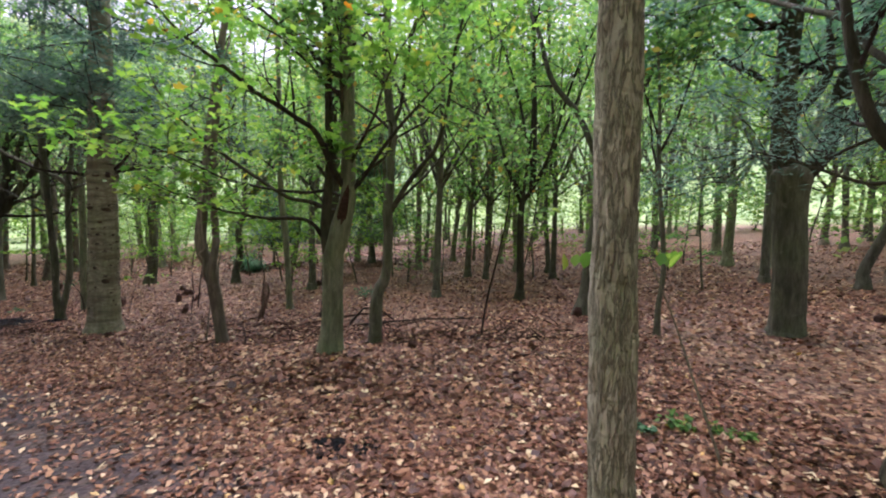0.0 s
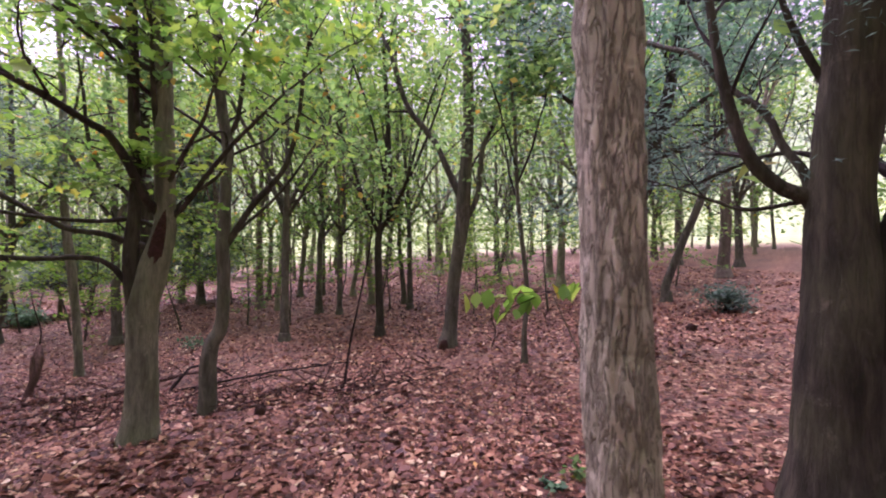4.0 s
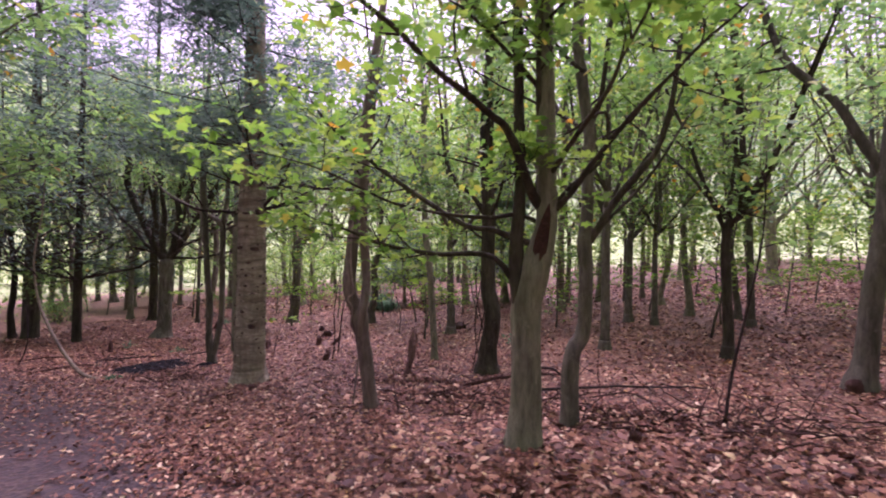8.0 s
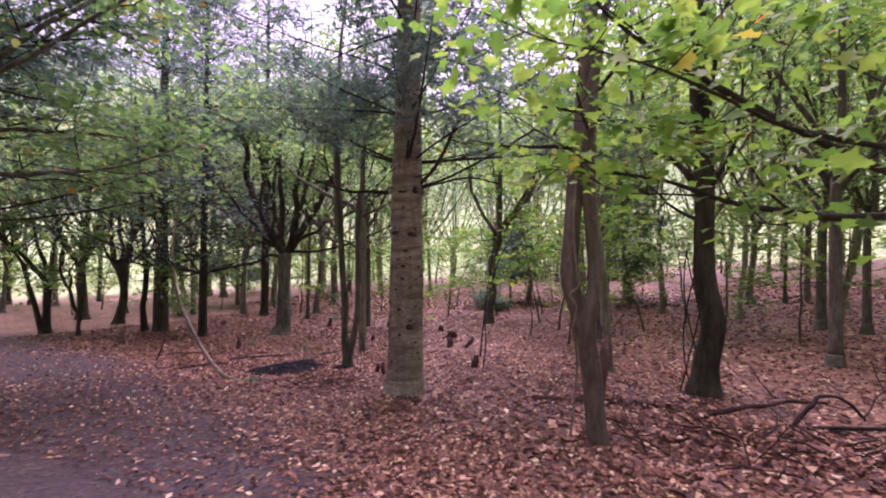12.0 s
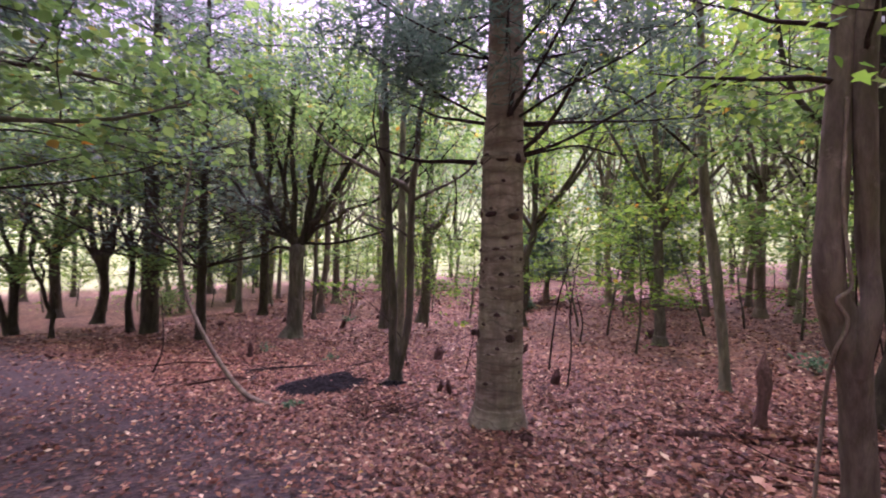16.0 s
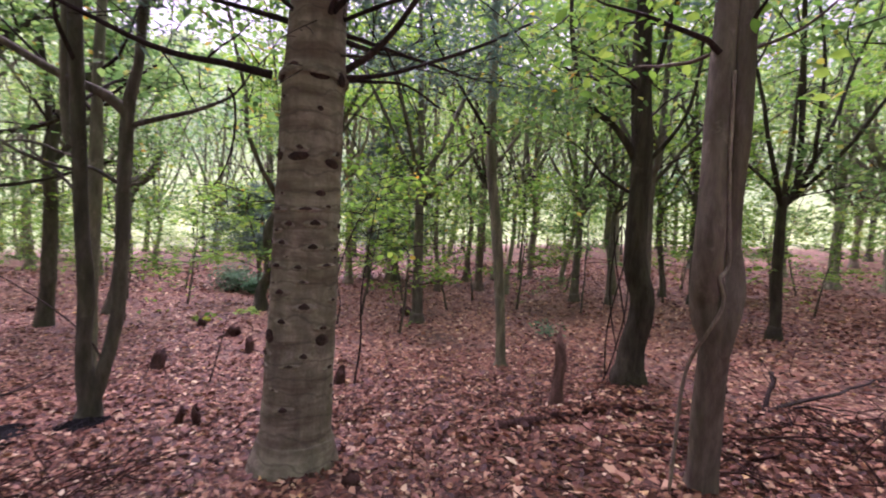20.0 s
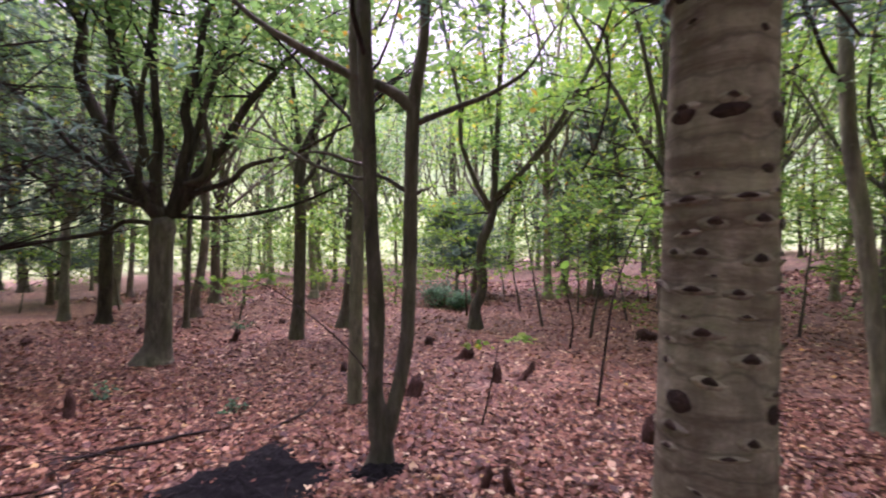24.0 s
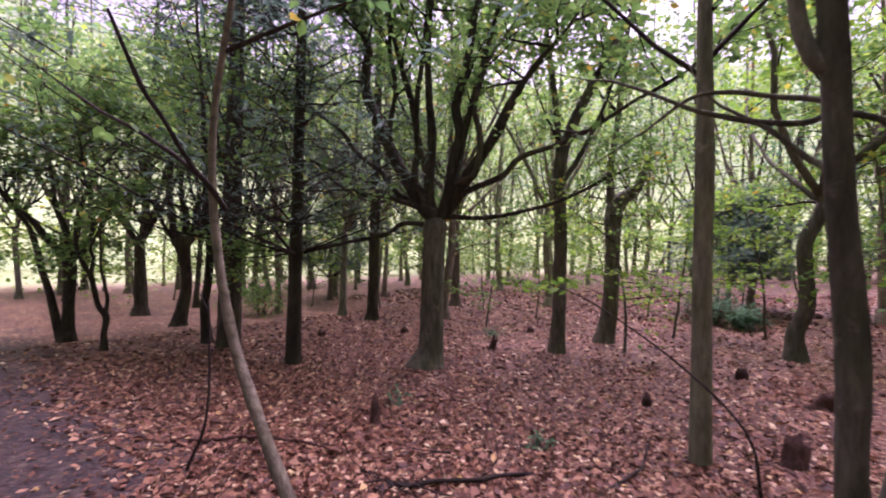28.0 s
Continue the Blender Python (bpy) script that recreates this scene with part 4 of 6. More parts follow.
tree.limb([(-0.046, -0.031, 2.55, 0.09), (-0.05, -0.037, 3.16, 0.085), (-0.036, -0.018, 3.68, 0.076), (-0.073, -0.067, 4.17, 0.063), (-0.102, -0.106, 4.92, 0.054), (-0.085, -0.085, 5.64, 0.045)])
tree.limb([(0.142, 0.097, 2.45, 0.117), (0.273, 0.089, 2.82, 0.107), (0.296, 0.087, 3.12, 0.098), (0.43, 0.079, 3.64, 0.088), (0.331, 0.085, 4.08, 0.075), (0.465, 0.076, 4.55, 0.066), (0.575, 0.069, 5.01, 0.056), (0.643, 0.065, 5.48, 0.052)], 2)
tree.limb([(0.212, 0.145, 2.65, 0.072), (0.279, 0.206, 3.03, 0.063), (0.392, 0.31, 3.84, 0.059), (0.516, 0.423, 4.52, 0.05), (0.691, 0.583, 5.49, 0.041), (0.768, 0.652, 5.87, 0.037)])
tree.limb([(0.222, 0.152, 2.54, 0.108), (0.411, 0.169, 2.82, 0.098), (0.641, 0.191, 3.18, 0.092), (0.963, 0.221, 3.61, 0.077), (1.2, 0.244, 4.06, 0.063), (1.399, 0.262, 4.37, 0.05), (1.666, 0.287, 4.69, 0.037)])
tree.limb([(0.285, 0.195, 2.7, 0.072), (0.431, 0.372, 3.08, 0.068), (0.642, 0.626, 3.61, 0.064), (0.794, 0.809, 4.1, 0.056), (0.95, 0.998, 4.55, 0.047), (1.176, 1.272, 5.03, 0.038)])
tree.limb([(0.25, 0.171, 2.61, 0.063), (0.596, 0.149, 2.79, 0.052), (1.144, 0.114, 2.96, 0.046), (1.43, 0.096, 3.2, 0.04), (2.095, 0.054, 3.34, 0.034), (2.574, 0.024, 3.54, 0.029), (3.003, -0.004, 3.76, 0.021)])
tree.limb([(-0.104, -0.071, 2.51, 0.049), (-0.679, -0.035, 2.76, 0.047), (-1.113, -0.007, 3.18, 0.044), (-1.707, 0.03, 3.55, 0.041), (-2.153, 0.058, 4.02, 0.037), (-2.903, 0.106, 4.49, 0.028)])
tree.limb([(-0.133, -0.091, 2.49, 0.045), (-0.542, -0.415, 2.65, 0.04), (-0.888, -0.689, 2.69, 0.035), (-1.163, -0.907, 2.81, 0.031), (-1.441, -1.127, 3.15, 0.022), (-1.643, -1.286, 3.18, 0.017)])
tree.limb([(-0.076, -0.052, 2.23, 0.04), (-0.489, -0.135, 2.26, 0.037), (-0.81, -0.2, 2.08, 0.033), (-1.671, -0.373, 1.91, 0.029), (-2.526, -0.545, 1.77, 0.025)])
tree.limb([(0.18, 0.123, 2.38, 0.04), (0.576, 0.524, 2.38, 0.037), (1.059, 1.013, 2.51, 0.033), (1.625, 1.588, 2.77, 0.029), (2.224, 2.194, 3.21, 0.024)])
tree.limb([(-0.045, -0.031, 2.51, 0.063), (-0.314, -0.014, 2.89, 0.06), (-0.8, 0.017, 3.3, 0.057), (-0.952, 0.027, 3.89, 0.048), (-0.845, 0.02, 4.55, 0.043), (-1.001, 0.03, 5.26, 0.039)])
tree.limb([(0.14, 0.096, 2.51, 0.067), (0.348, 0.083, 2.86, 0.057), (0.709, 0.06, 3.01, 0.051), (0.794, 0.055, 3.51, 0.047), (0.677, 0.062, 4.04, 0.043), (0.86, 0.05, 4.6, 0.034)])
tree.leaf_out(leaf=LEAF_GREEN, leaves=7, reach=1.6, branches=8, low=0.4, size=0.11, spread=0.24)
tree = DrawnTree("ivy_tree", -2.33, 9.3, "dark slender tree wound with thin ivy stems", 93, sides=22, bark=BARK_DARK,
                 trunk=[(0.022, -0.015, 0.08, 0.223), (0.029, -0.02, 0.23, 0.176), (0.04, -0.027, 0.46, 0.152), (0.098, -0.066, 0.77, 0.138), (0.107, -0.072, 1.07, 0.134), (0.04, -0.027, 1.37, 0.135), (0.015, -0.01, 1.68, 0.125), (0.015, -0.01, 2.29, 0.119), (0.021, -0.014, 2.8, 0.122), (-0.007, 0.005, 3.32, 0.115), (-0.033, 0.022, 4.0, 0.109), (-0.032, 0.022, 4.54, 0.102)])
tree.limb([(-0.021, 0.014, 2.71, 0.051), (-0.155, 0.048, 2.95, 0.044), (-0.345, 0.095, 3.18, 0.038), (-0.567, 0.151, 3.34, 0.035), (-0.765, 0.2, 3.69, 0.031), (-0.871, 0.227, 4.18, 0.028), (-0.913, 0.238, 4.68, 0.024)])
tree.limb([(0.047, -0.032, 2.7, 0.034), (0.183, -0.22, 2.93, 0.026), (0.31, -0.394, 3.27, 0.022), (0.366, -0.472, 3.75, 0.019)])
tree.limb([(-0.005, 0.003, 2.3, 0.027), (-0.218, 0.098, 2.44, 0.021), (-0.391, 0.176, 2.58, 0.017)])
tree.limb([(-0.002, 0.001, 3.59, 0.041), (0.073, -0.152, 3.87, 0.033), (0.11, -0.228, 4.29, 0.029)])
tree.leaf_out(leaves=6, reach=1.3, branches=8, low=0.4)
tree = DrawnTree("crooked_tree", 2.85, 8.8, "crooked grey tree with a swollen foot", 96, sides=20,
                 trunk=[(-0.057, 0.025, -0.16, 0.25), (-0.035, 0.016, 0.08, 0.193), (0.015, -0.007, 0.44, 0.135), (0.091, -0.041, 1.37, 0.126), (0.222, -0.099, 2.3, 0.135), (0.257, -0.115, 2.92, 0.134), (0.333, -0.149, 3.95, 0.113), (0.35, -0.156, 5.29, 0.102), (0.272, -0.121, 6.33, 0.091)])
tree.limb([(0.184, -0.082, 2.92, 0.077), (0.005, -0.002, 3.35, 0.063), (-0.267, 0.119, 3.99, 0.058), (-0.737, 0.329, 4.67, 0.054), (-1.018, 0.455, 5.67, 0.044)])
tree.limb([(0.269, -0.12, 2.4, 0.058), (0.501, -0.224, 2.91, 0.052), (0.602, -0.269, 3.82, 0.047), (0.922, -0.412, 4.61, 0.041), (1.11, -0.496, 5.6, 0.031)])
tree.leaf_out(leaves=6, reach=1.4, branches=8)
tree = DrawnTree("pole_tree", -8.72, 10.8, "slim straight grey pole tree", 91, bark=BARK_GREEN, sides=20,
                 trunk=[(-0.016, -0.001, -0.09, 0.107), (-0.019, -0.001, 0.01, 0.091), (-0.024, -0.001, 0.27, 0.084), (-0.037, -0.001, 1.48, 0.075), (-0.04, -0.001, 2.43, 0.074), (-0.05, -0.002, 3.13, 0.063), (-0.065, -0.002, 3.85, 0.059)])
tree.leaf_out(leaves=7, reach=1.4, branches=9, low=0.75)
tree = DrawnTree("curved_tree", -10.75, 16.3, "grey tree whose top bends sideways", 104, sides=16, up=False,
                 trunk=[(-0.037, -0.008, -0.02, 0.251), (0.001, 0, 0.25, 0.196), (0.076, 0.017, 0.8, 0.164), (0.106, 0.024, 1.87, 0.153), (0.117, 0.026, 2.82, 0.185), (0.554, 0.124, 3.29, 0.095), (0.701, 0.157, 3.75, 0.063)])
tree.limb([(0.098, 0.022, 2.7, 0.131), (0.014, 0.003, 3.54, 0.076), (0.148, 0.033, 4.84, 0.059), (0.272, 0.061, 6.49, 0.046)])
tree.leaf_out(leaves=9, size=0.13, reach=1.6, branches=8)
tree = DrawnTree("slender_tree", -11.25, 14.7, "slender grey tree leaning at the top", 97, sides=16,
                 trunk=[(-0.015, -0.005, -0.01, 0.176), (-0.004, -0.001, 0.36, 0.142), (0.013, 0.004, 0.89, 0.128), (-0.001, -0, 2.38, 0.119), (-0.045, -0.015, 3.44, 0.118), (0.132, 0.043, 4.17, 0.106), (0.584, 0.192, 5.19, 0.074), (1.025, 0.337, 6.08, 0.053)])
tree.limb([(-0.018, -0.006, 3.12, 0.059), (0.333, 0.11, 3.74, 0.048), (0.602, 0.198, 4.36, 0.038)])
tree.limb([(-0.048, -0.016, 3.54, 0.069), (-0.118, -0.039, 4.5, 0.058), (-0.296, -0.097, 5.8, 0.048)])
tree.leaf_out(leaves=9, size=0.13, reach=1.5, branches=8, low=0.4)
tree = DrawnTree("pollard_tree", -19.4, 9.8, "dark low-branching tree of several crooked stems", 106, sides=14, bark=BARK_DARK, up=False,
                 trunk=[(0.011, 0.037, -0.02, 0.187), (0.015, 0.049, 0.21, 0.121), (0.015, 0.048, 0.59, 0.099), (0.015, 0.049, 0.93, 0.099), (0.017, 0.056, 1.37, 0.11), (0.01, 0.034, 1.64, 0.099)])
tree.limb([(-0.003, -0.011, 0.01, 0.11), (-0.033, -0.115, 0.39, 0.082), (-0.063, -0.221, 0.94, 0.065), (-0.094, -0.33, 1.37, 0.059), (-0.125, -0.44, 1.9, 0.053), (-0.152, -0.536, 2.21, 0.042), (-0.206, -0.724, 2.51, 0.031)], 2.6)
tree.limb([(0.012, 0.039, 1.42, 0.077), (0.008, -0.071, 1.7, 0.071), (0.001, -0.287, 1.96, 0.064), (-0.004, -0.454, 2.22, 0.053), (-0.013, -0.733, 2.56, 0.036), (-0.019, -0.922, 2.79, 0.025)], 2.6)
tree.limb([(0.011, 0.036, 1.56, 0.077), (-0.007, 0.013, 2.03, 0.061), (-0.121, -0.14, 2.57, 0.049), (-0.152, -0.181, 2.89, 0.038)], 2.6)
tree.limb([(0.015, 0.051, 1.61, 0.072), (0.01, 0.141, 2.03, 0.056), (0.009, 0.176, 2.48, 0.05), (0.004, 0.261, 2.83, 0.039), (-0.006, 0.441, 3.31, 0.029)], 2.6)
tree.limb([(0.016, 0.053, 1.53, 0.055), (0.196, 0.222, 1.81, 0.044), (0.296, 0.315, 2.26, 0.039), (0.249, 0.271, 2.82, 0.033)], 2.6)
tree.leaf_out(leaves=10, size=0.12, reach=2.0, branches=10, low=0.45)
tree = DrawnTree("wavy_tree", -17.74, 9.84, "small dark wavy-stemmed tree", 102, sides=10, bark=BARK_DARK, up=False,
                 trunk=[(0.006, 0.017, -0.02, 0.079), (0.005, 0.013, 0.17, 0.054), (0.004, 0.01, 0.31, 0.049), (0.012, 0.033, 0.59, 0.054), (-0.027, -0.074, 0.79, 0.044), (-0.05, -0.139, 1.11, 0.044), (-0.068, -0.187, 1.33, 0.044), (-0.1, -0.276, 1.5, 0.039), (-0.132, -0.366, 1.79, 0.034), (-0.142, -0.393, 2.07, 0.029), (-0.128, -0.353, 2.46, 0.029)])
tree.limb([(0.007, 0.018, 0.61, 0.04), (0.011, 0.043, 0.91, 0.03), (0.001, -0.011, 1.2, 0.025), (-0.008, -0.065, 1.5, 0.02)])
tree.limb([(-0.068, -0.187, 1.33, 0.039), (-0.036, -0.156, 1.6, 0.029), (-0.076, -0.195, 1.79, 0.024), (-0.008, -0.127, 2.04, 0.02)])
tree.leaf_out(leaves=6, size=0.11, reach=1.0, branches=6, low=0.4)
tree = DrawnTree("pollard_tree", -20.1, 12.3, "stocky dark tree with a swollen head and many rising limbs", 108, sides=14, bark=BARK_DARK, up=False,
                 trunk=[(-0.007, -0.014, -0.03, 0.24), (0.002, 0.004, 0.15, 0.177), (0.026, 0.052, 0.44, 0.142), (0.059, 0.118, 0.94, 0.128), (0.055, 0.109, 1.37, 0.128), (0.022, 0.045, 1.79, 0.156), (0.002, 0.004, 2.14, 0.212)])
tree.limb([(-0.063, -0.125, 2.1, 0.098), (-0.084, -0.195, 2.63, 0.084), (-0.105, -0.266, 3.18, 0.077), (-0.103, -0.26, 3.88, 0.063)], 2.6)
tree.limb([(0.008, 0.016, 2.1, 0.092), (0.058, 0.072, 2.64, 0.071), (-0.038, -0.036, 3.34, 0.057), (-0.008, -0.002, 4.05, 0.05)], 2.6)
tree.limb([(0.063, 0.126, 2.11, 0.114), (0.129, 0.263, 2.48, 0.1), (0.146, 0.298, 2.95, 0.079), (0.222, 0.459, 3.47, 0.065), (0.245, 0.505, 3.98, 0.058)], 2.6)
tree.limb([(-0.051, -0.103, 2.07, 0.063), (-0.033, -0.411, 2.47, 0.048), (-0.023, -0.578, 2.87, 0.041), (-0.009, -0.811, 3.11, 0.033)], 2.6)
tree.limb([(0.09, 0.18, 2.15, 0.064), (0.37, 0.364, 2.37, 0.05), (0.633, 0.538, 2.81, 0.043), (0.801, 0.649, 3.24, 0.036)], 2.6)
tree.leaf_out(leaves=10, size=0.12, reach=2.0, branches=10, low=0.4)
tree = DrawnTree("slender_tree", -17.3, 11.4, "slender dark tree with a crooked stem", 103, sides=12, bark=BARK_DARK,
                 trunk=[(0.025, 0.045, -0.04, 0.146), (0.013, 0.024, 0.13, 0.107), (0.0, 0.001, 0.41, 0.09), (-0.013, -0.024, 0.75, 0.084), (0.01, 0.018, 1.2, 0.079), (0.023, 0.041, 1.76, 0.079), (0.006, 0.011, 2.32, 0.068), (-0.026, -0.047, 2.99, 0.062), (-0.047, -0.084, 3.55, 0.056)])
tree.limb([(0.014, 0.025, 2.1, 0.039), (-0.042, -0.137, 2.54, 0.033), (-0.094, -0.286, 2.97, 0.028)])
tree.limb([(0.013, 0.022, 2.21, 0.039), (0.116, 0.15, 2.56, 0.034), (0.185, 0.234, 3.13, 0.028)])
tree.leaf_out(leaves=6, size=0.12, reach=1.3, branches=7, low=0.4)
tree = DrawnTree("pole_tree", -3.55, 10.35, "thin pale pole tree", 92, bark=BARK_GREEN, sides=16,
                 trunk=[(-0.017, 0.007, -0.01, 0.103), (-0.025, 0.01, 0.15, 0.074), (-0.059, 0.024, 0.78, 0.067), (-0.174, 0.071, 1.96, 0.075), (-0.275, 0.112, 2.75, 0.067), (-0.324, 0.132, 3.93, 0.062), (-0.343, 0.14, 5.12, 0.052)])
tree.leaf_out(leaves=7, reach=1.4, branches=8, low=0.7)

# ---- the rest of the nearer trees, one by one ----
near_tree = broadleaf(0.655, 1.62, 0.165, height=8, fork=4.2, limbs=4, bends=[(2.0, -0.03, 0.03), (4.2, -0.05, 0.05)], seed=11, sides=72, steps=60, flare=1.3, bark=BARK_PLATED, leaves=4, label="slender tree with cracked plated brown bark", name="plated_bark_tree")
old_conifer = conifer(-6.12, 8.0, 0.475, first=2.85, seed=21, sides=44, steps=50, length=3.0, needle=0.75, per=8, needle_size=0.14, flare=1.36, bark=BARK_OLD, bare=0.42, label="old conifer with pale bark, eye-shaped scars and dead lower branches")

# the lowest whorl of the old conifer: long dead branches and a hanging twig
def dead_branch(line, twigs=5):
    lp, lr = curve_through(line, 5)
    g, fine = Geo(), Geo()
    g.tube(lp, lr, 7, 0.15, line[0][3] * 90)
    g.make("branch", BARK_TWIG, old_conifer)
    side = random.Random(int(line[-1][2] * 100))
    branch_out(side, fine, [], lp, lr[0], twigs, 0.7, -0.03, 0.2, 1, 3)
    fine.make("branchwork", BARK_TWIG, old_conifer)["kind"] = "stuff"


for line in [[(-0.294, -0.017, 2.85, 0.031), (-0.599, -0.034, 2.88, 0.026), (-0.88, -0.05, 2.89, 0.021), (-1.116, -0.064, 2.94, 0.019), (-1.437, -0.082, 3.06, 0.015), (-1.619, -0.092, 3.13, 0.011)],
             [(-0.578, -0.033, 2.72, 0.01), (-0.534, -0.03, 2.63, 0.008), (-0.523, -0.03, 2.41, 0.008), (-0.567, -0.032, 2.17, 0.006), (-0.639, -0.036, 2.02, 0.006)],
             [(0.172, 0.01, 2.93, 0.03), (0.411, -0.04, 3.11, 0.026), (0.568, -0.072, 3.3, 0.023), (0.702, -0.1, 3.52, 0.021), (0.875, -0.136, 3.79, 0.015)],
             [(0.181, 0.01, 2.91, 0.021), (0.522, 0.157, 3.03, 0.018), (0.918, 0.327, 3.25, 0.017), (1.435, 0.549, 3.57, 0.016), (2.046, 0.812, 4.01, 0.014)],
             [(-0.049, -0.003, 2.87, 0.027), (0.022, -0.093, 3.11, 0.024), (0.102, -0.195, 3.32, 0.022), (0.175, -0.287, 3.52, 0.017)],
             [(0.166, 0.009, 2.88, 0.017), (0.393, 0.189, 2.97, 0.014), (0.754, 0.473, 3.08, 0.012), (1.14, 0.778, 3.01, 0.011)]]:
    dead_branch(line)

conifer(-14.45, 11.25, 0.22, first=1.8, seed=95, length=2.3, bark=BARK_DARK, needle=0.5, needled=5.6, per=6, needle_size=0.16, flare=1.2, label="thin dark conifer with drooping needled branches")
conifer(-16.5, 11.4, 0.4, first=2.0, seed=99, height=15, length=5.0, whorls=18, bark=BARK_DARK, needle=0.55, needled=6.0, needle_size=0.18, per=6, flare=1.15, label="dark conifer with drooping needled branches")
conifer(-3.7, 22.6, 0.2, height=8, first=0.9, seed=120, whorls=10, length=2.2, needle_size=0.2, needle=0.9, per=4, label="dark young conifer with needles to the ground")
conifer(-8.6, 22.6, 0.14, height=4.5, first=0.9, seed=121, whorls=9, length=2.0, needle_size=0.2, needle=0.9, per=4, label="dark young conifer with needles to the ground")
conifer(-22.5, 19.5, 0.2, height=7, first=1.0, seed=122, whorls=9, length=2.2, needle_size=0.2, needle=0.5, per=4, label="dark young conifer with needles to the ground")
conifer(-17.2, 16.2, 0.3, first=3.4, seed=127, height=16, length=3.0, whorls=16, bark=BARK_DARK, needle=0.3, needled=6.5, needle_size=0.18, per=5, label="tall dark conifer with drooping needled branches")
conifer(-12.4, 5.1, 0.34, first=2.4, seed=123, height=13, length=4.2, whorls=16, bark=BARK_DARK, needle=1.0, needle_size=0.19, per=7, label="dark conifer with drooping needled branches")

SLIM = "slim grey broadleaf tree with green leaves"
DARK = "dark-barked broadleaf tree with many rising limbs"
TALL = "tall grey broadleaf tree with a leafy crown"
broadleaf(3.39, 6.9, 0.078, height=6, fork=2.6, limbs=3, seed=94, bends=[(1.2, 0.05, 0), (2.6, -0.1, 0)], leaves=6, label=SLIM)
broadleaf(-4.1, 13.95, 0.218, fork=2.5, limbs=6, seed=98, leaf=LEAF_LIME, leaves=7, crown_low=0.4, label=TALL)
broadleaf(-0.15, 11.8, 0.187, fork=2.9, limbs=5, seed=100, leaf=LEAF_LIME, leaves=7, crown_low=0.4, label=TALL)
broadleaf(1.92, 10.9, 0.179, fork=2.4, limbs=6, seed=101, bark=BARK_DARK, label=DARK, leaf=LEAF_GREEN, leaves=6, crown_low=0.45)
broadleaf(-7.6, 16.3, 0.25, fork=2.6, limbs=6, seed=105, leaf=LEAF_LIME, bends=[(1.0, 0.15, 0), (2.0, 0.1, 0), (2.6, 0.3, 0)], label=TALL)
broadleaf(-14.6, 15.8, 0.125, fork=3.5, limbs=4, seed=107, label=SLIM)
broadleaf(3.67, 14.7, 0.172, fork=2.8, limbs=5, seed=109, leaf=LEAF_LIME, leaves=8, crown_low=0.4, label=SLIM)
broadleaf(0.92, 16.1, 0.211, fork=2.5, limbs=6, seed=110, leaf=LEAF_LIME, leaves=8, crown_low=0.4, label=TALL)
broadleaf(1.5, 15.3, 0.156, fork=2.5, limbs=5, seed=111, leaves=7, crown_low=0.4, label=SLIM)
broadleaf(9.8, 10.3, 0.218, fork=3, limbs=5, bends=[(1.5, 0.3, -0.2), (3, 0.8, -0.5)], seed=113, label="grey tree leaning down the bank")
broadleaf(8.65, 11.9, 0.203, fork=3, limbs=5, seed=114, leaf=LEAF_LIME, label=TALL)

broadleaf(-10.4, 4.3, 0.24, height=10, fork=2.7, limbs=5, seed=126, leaf=LEAF_GREEN, leaves=5, size=0.12, spread=0.24, label=TALL, fine=True, branches=9,
          extra=[(2.8, 62, 14, 3.2, 0.04, 0.02), (3.2, 85, 22, 3.6, 0.04, 0.01), (3.4, 30, 24, 4.0, 0.04, 0.0), (3.0, 110, 25, 3.0, 0.04, 0.02), (3.9, 50, 30, 4.6, 0.04, 0.02), (4.3, 75, 34, 4.6, 0.04, 0.02), (4.6, 22, 34, 4.8, 0.04, 0.02)])


def distant(x, y, d, seed, label=TALL, **kw):
    """A tree that stays well off: fewer, larger leaves, and often paler bark in place of haze."""
    rnd = random.Random(seed * 7)
    opts = dict(bark=rnd.choice((BARK_GREEN, BARK_GREEN, BARK_GREY, BARK_BROWN)), height=rnd.uniform(12, 15), fork=rnd.uniform(2.4, 3.6), limbs=6, detail=0, leaves=9, crown_low=0.42, size=0.17, spread=0.45, sides=9, branches=8, reach=2.0, bends=[(2.0, rnd.gauss(0, 0.12), rnd.gauss(0, 0.12))],
                extra=[(rnd.uniform(1.5, 2.6), rnd.uniform(0, 360), rnd.gauss(12, 8), rnd.uniform(1.6, 2.8), 0.02, 0.02) for k in range(1)])
    opts.update(kw)
    return broadleaf(x, y, d, seed=seed, label=label, **opts)


distant(-15.6, 17.5, 0.26, 161, leaves=6)
distant(-18.6, 16.4, 0.22, 162, leaves=5, crown_low=0.6)
distant(-2.4, 19.3, 0.172, 112, leaf=LEAF_LIME)
distant(-1.05, 19.0, 0.281, 115, leaf=LEAF_HAZED)
distant(2.85, 17.1, 0.211, 116, leaf=LEAF_LIME)
distant(3.8, 16.0, 0.172, 117, leaf=LEAF_HAZED)
distant(-20.5, 15.5, 0.172, 130, leaves=5, crown_low=0.6)
distant(-23.1, 12.7, 0.328, 131, bark=BARK_DARK, limbs=8, fork=2.2)
distant(-3.5, 22.2, 0.234, 132, leaf=LEAF_LIME)
distant(-0.8, 21.3, 0.195, 133, leaf=LEAF_LIME)
distant(-5.3, 21.8, 0.281, 134, leaf=LEAF_HAZED, bark=BARK_CONIFER, label="pale straight tall tree")
distant(-4.5, 23.4, 0.296, 135)
distant(10.7, 14.4, 0.39, 136)
distant(-17.1, 20.6, 0.328, 137, leaf=LEAF_LIME)
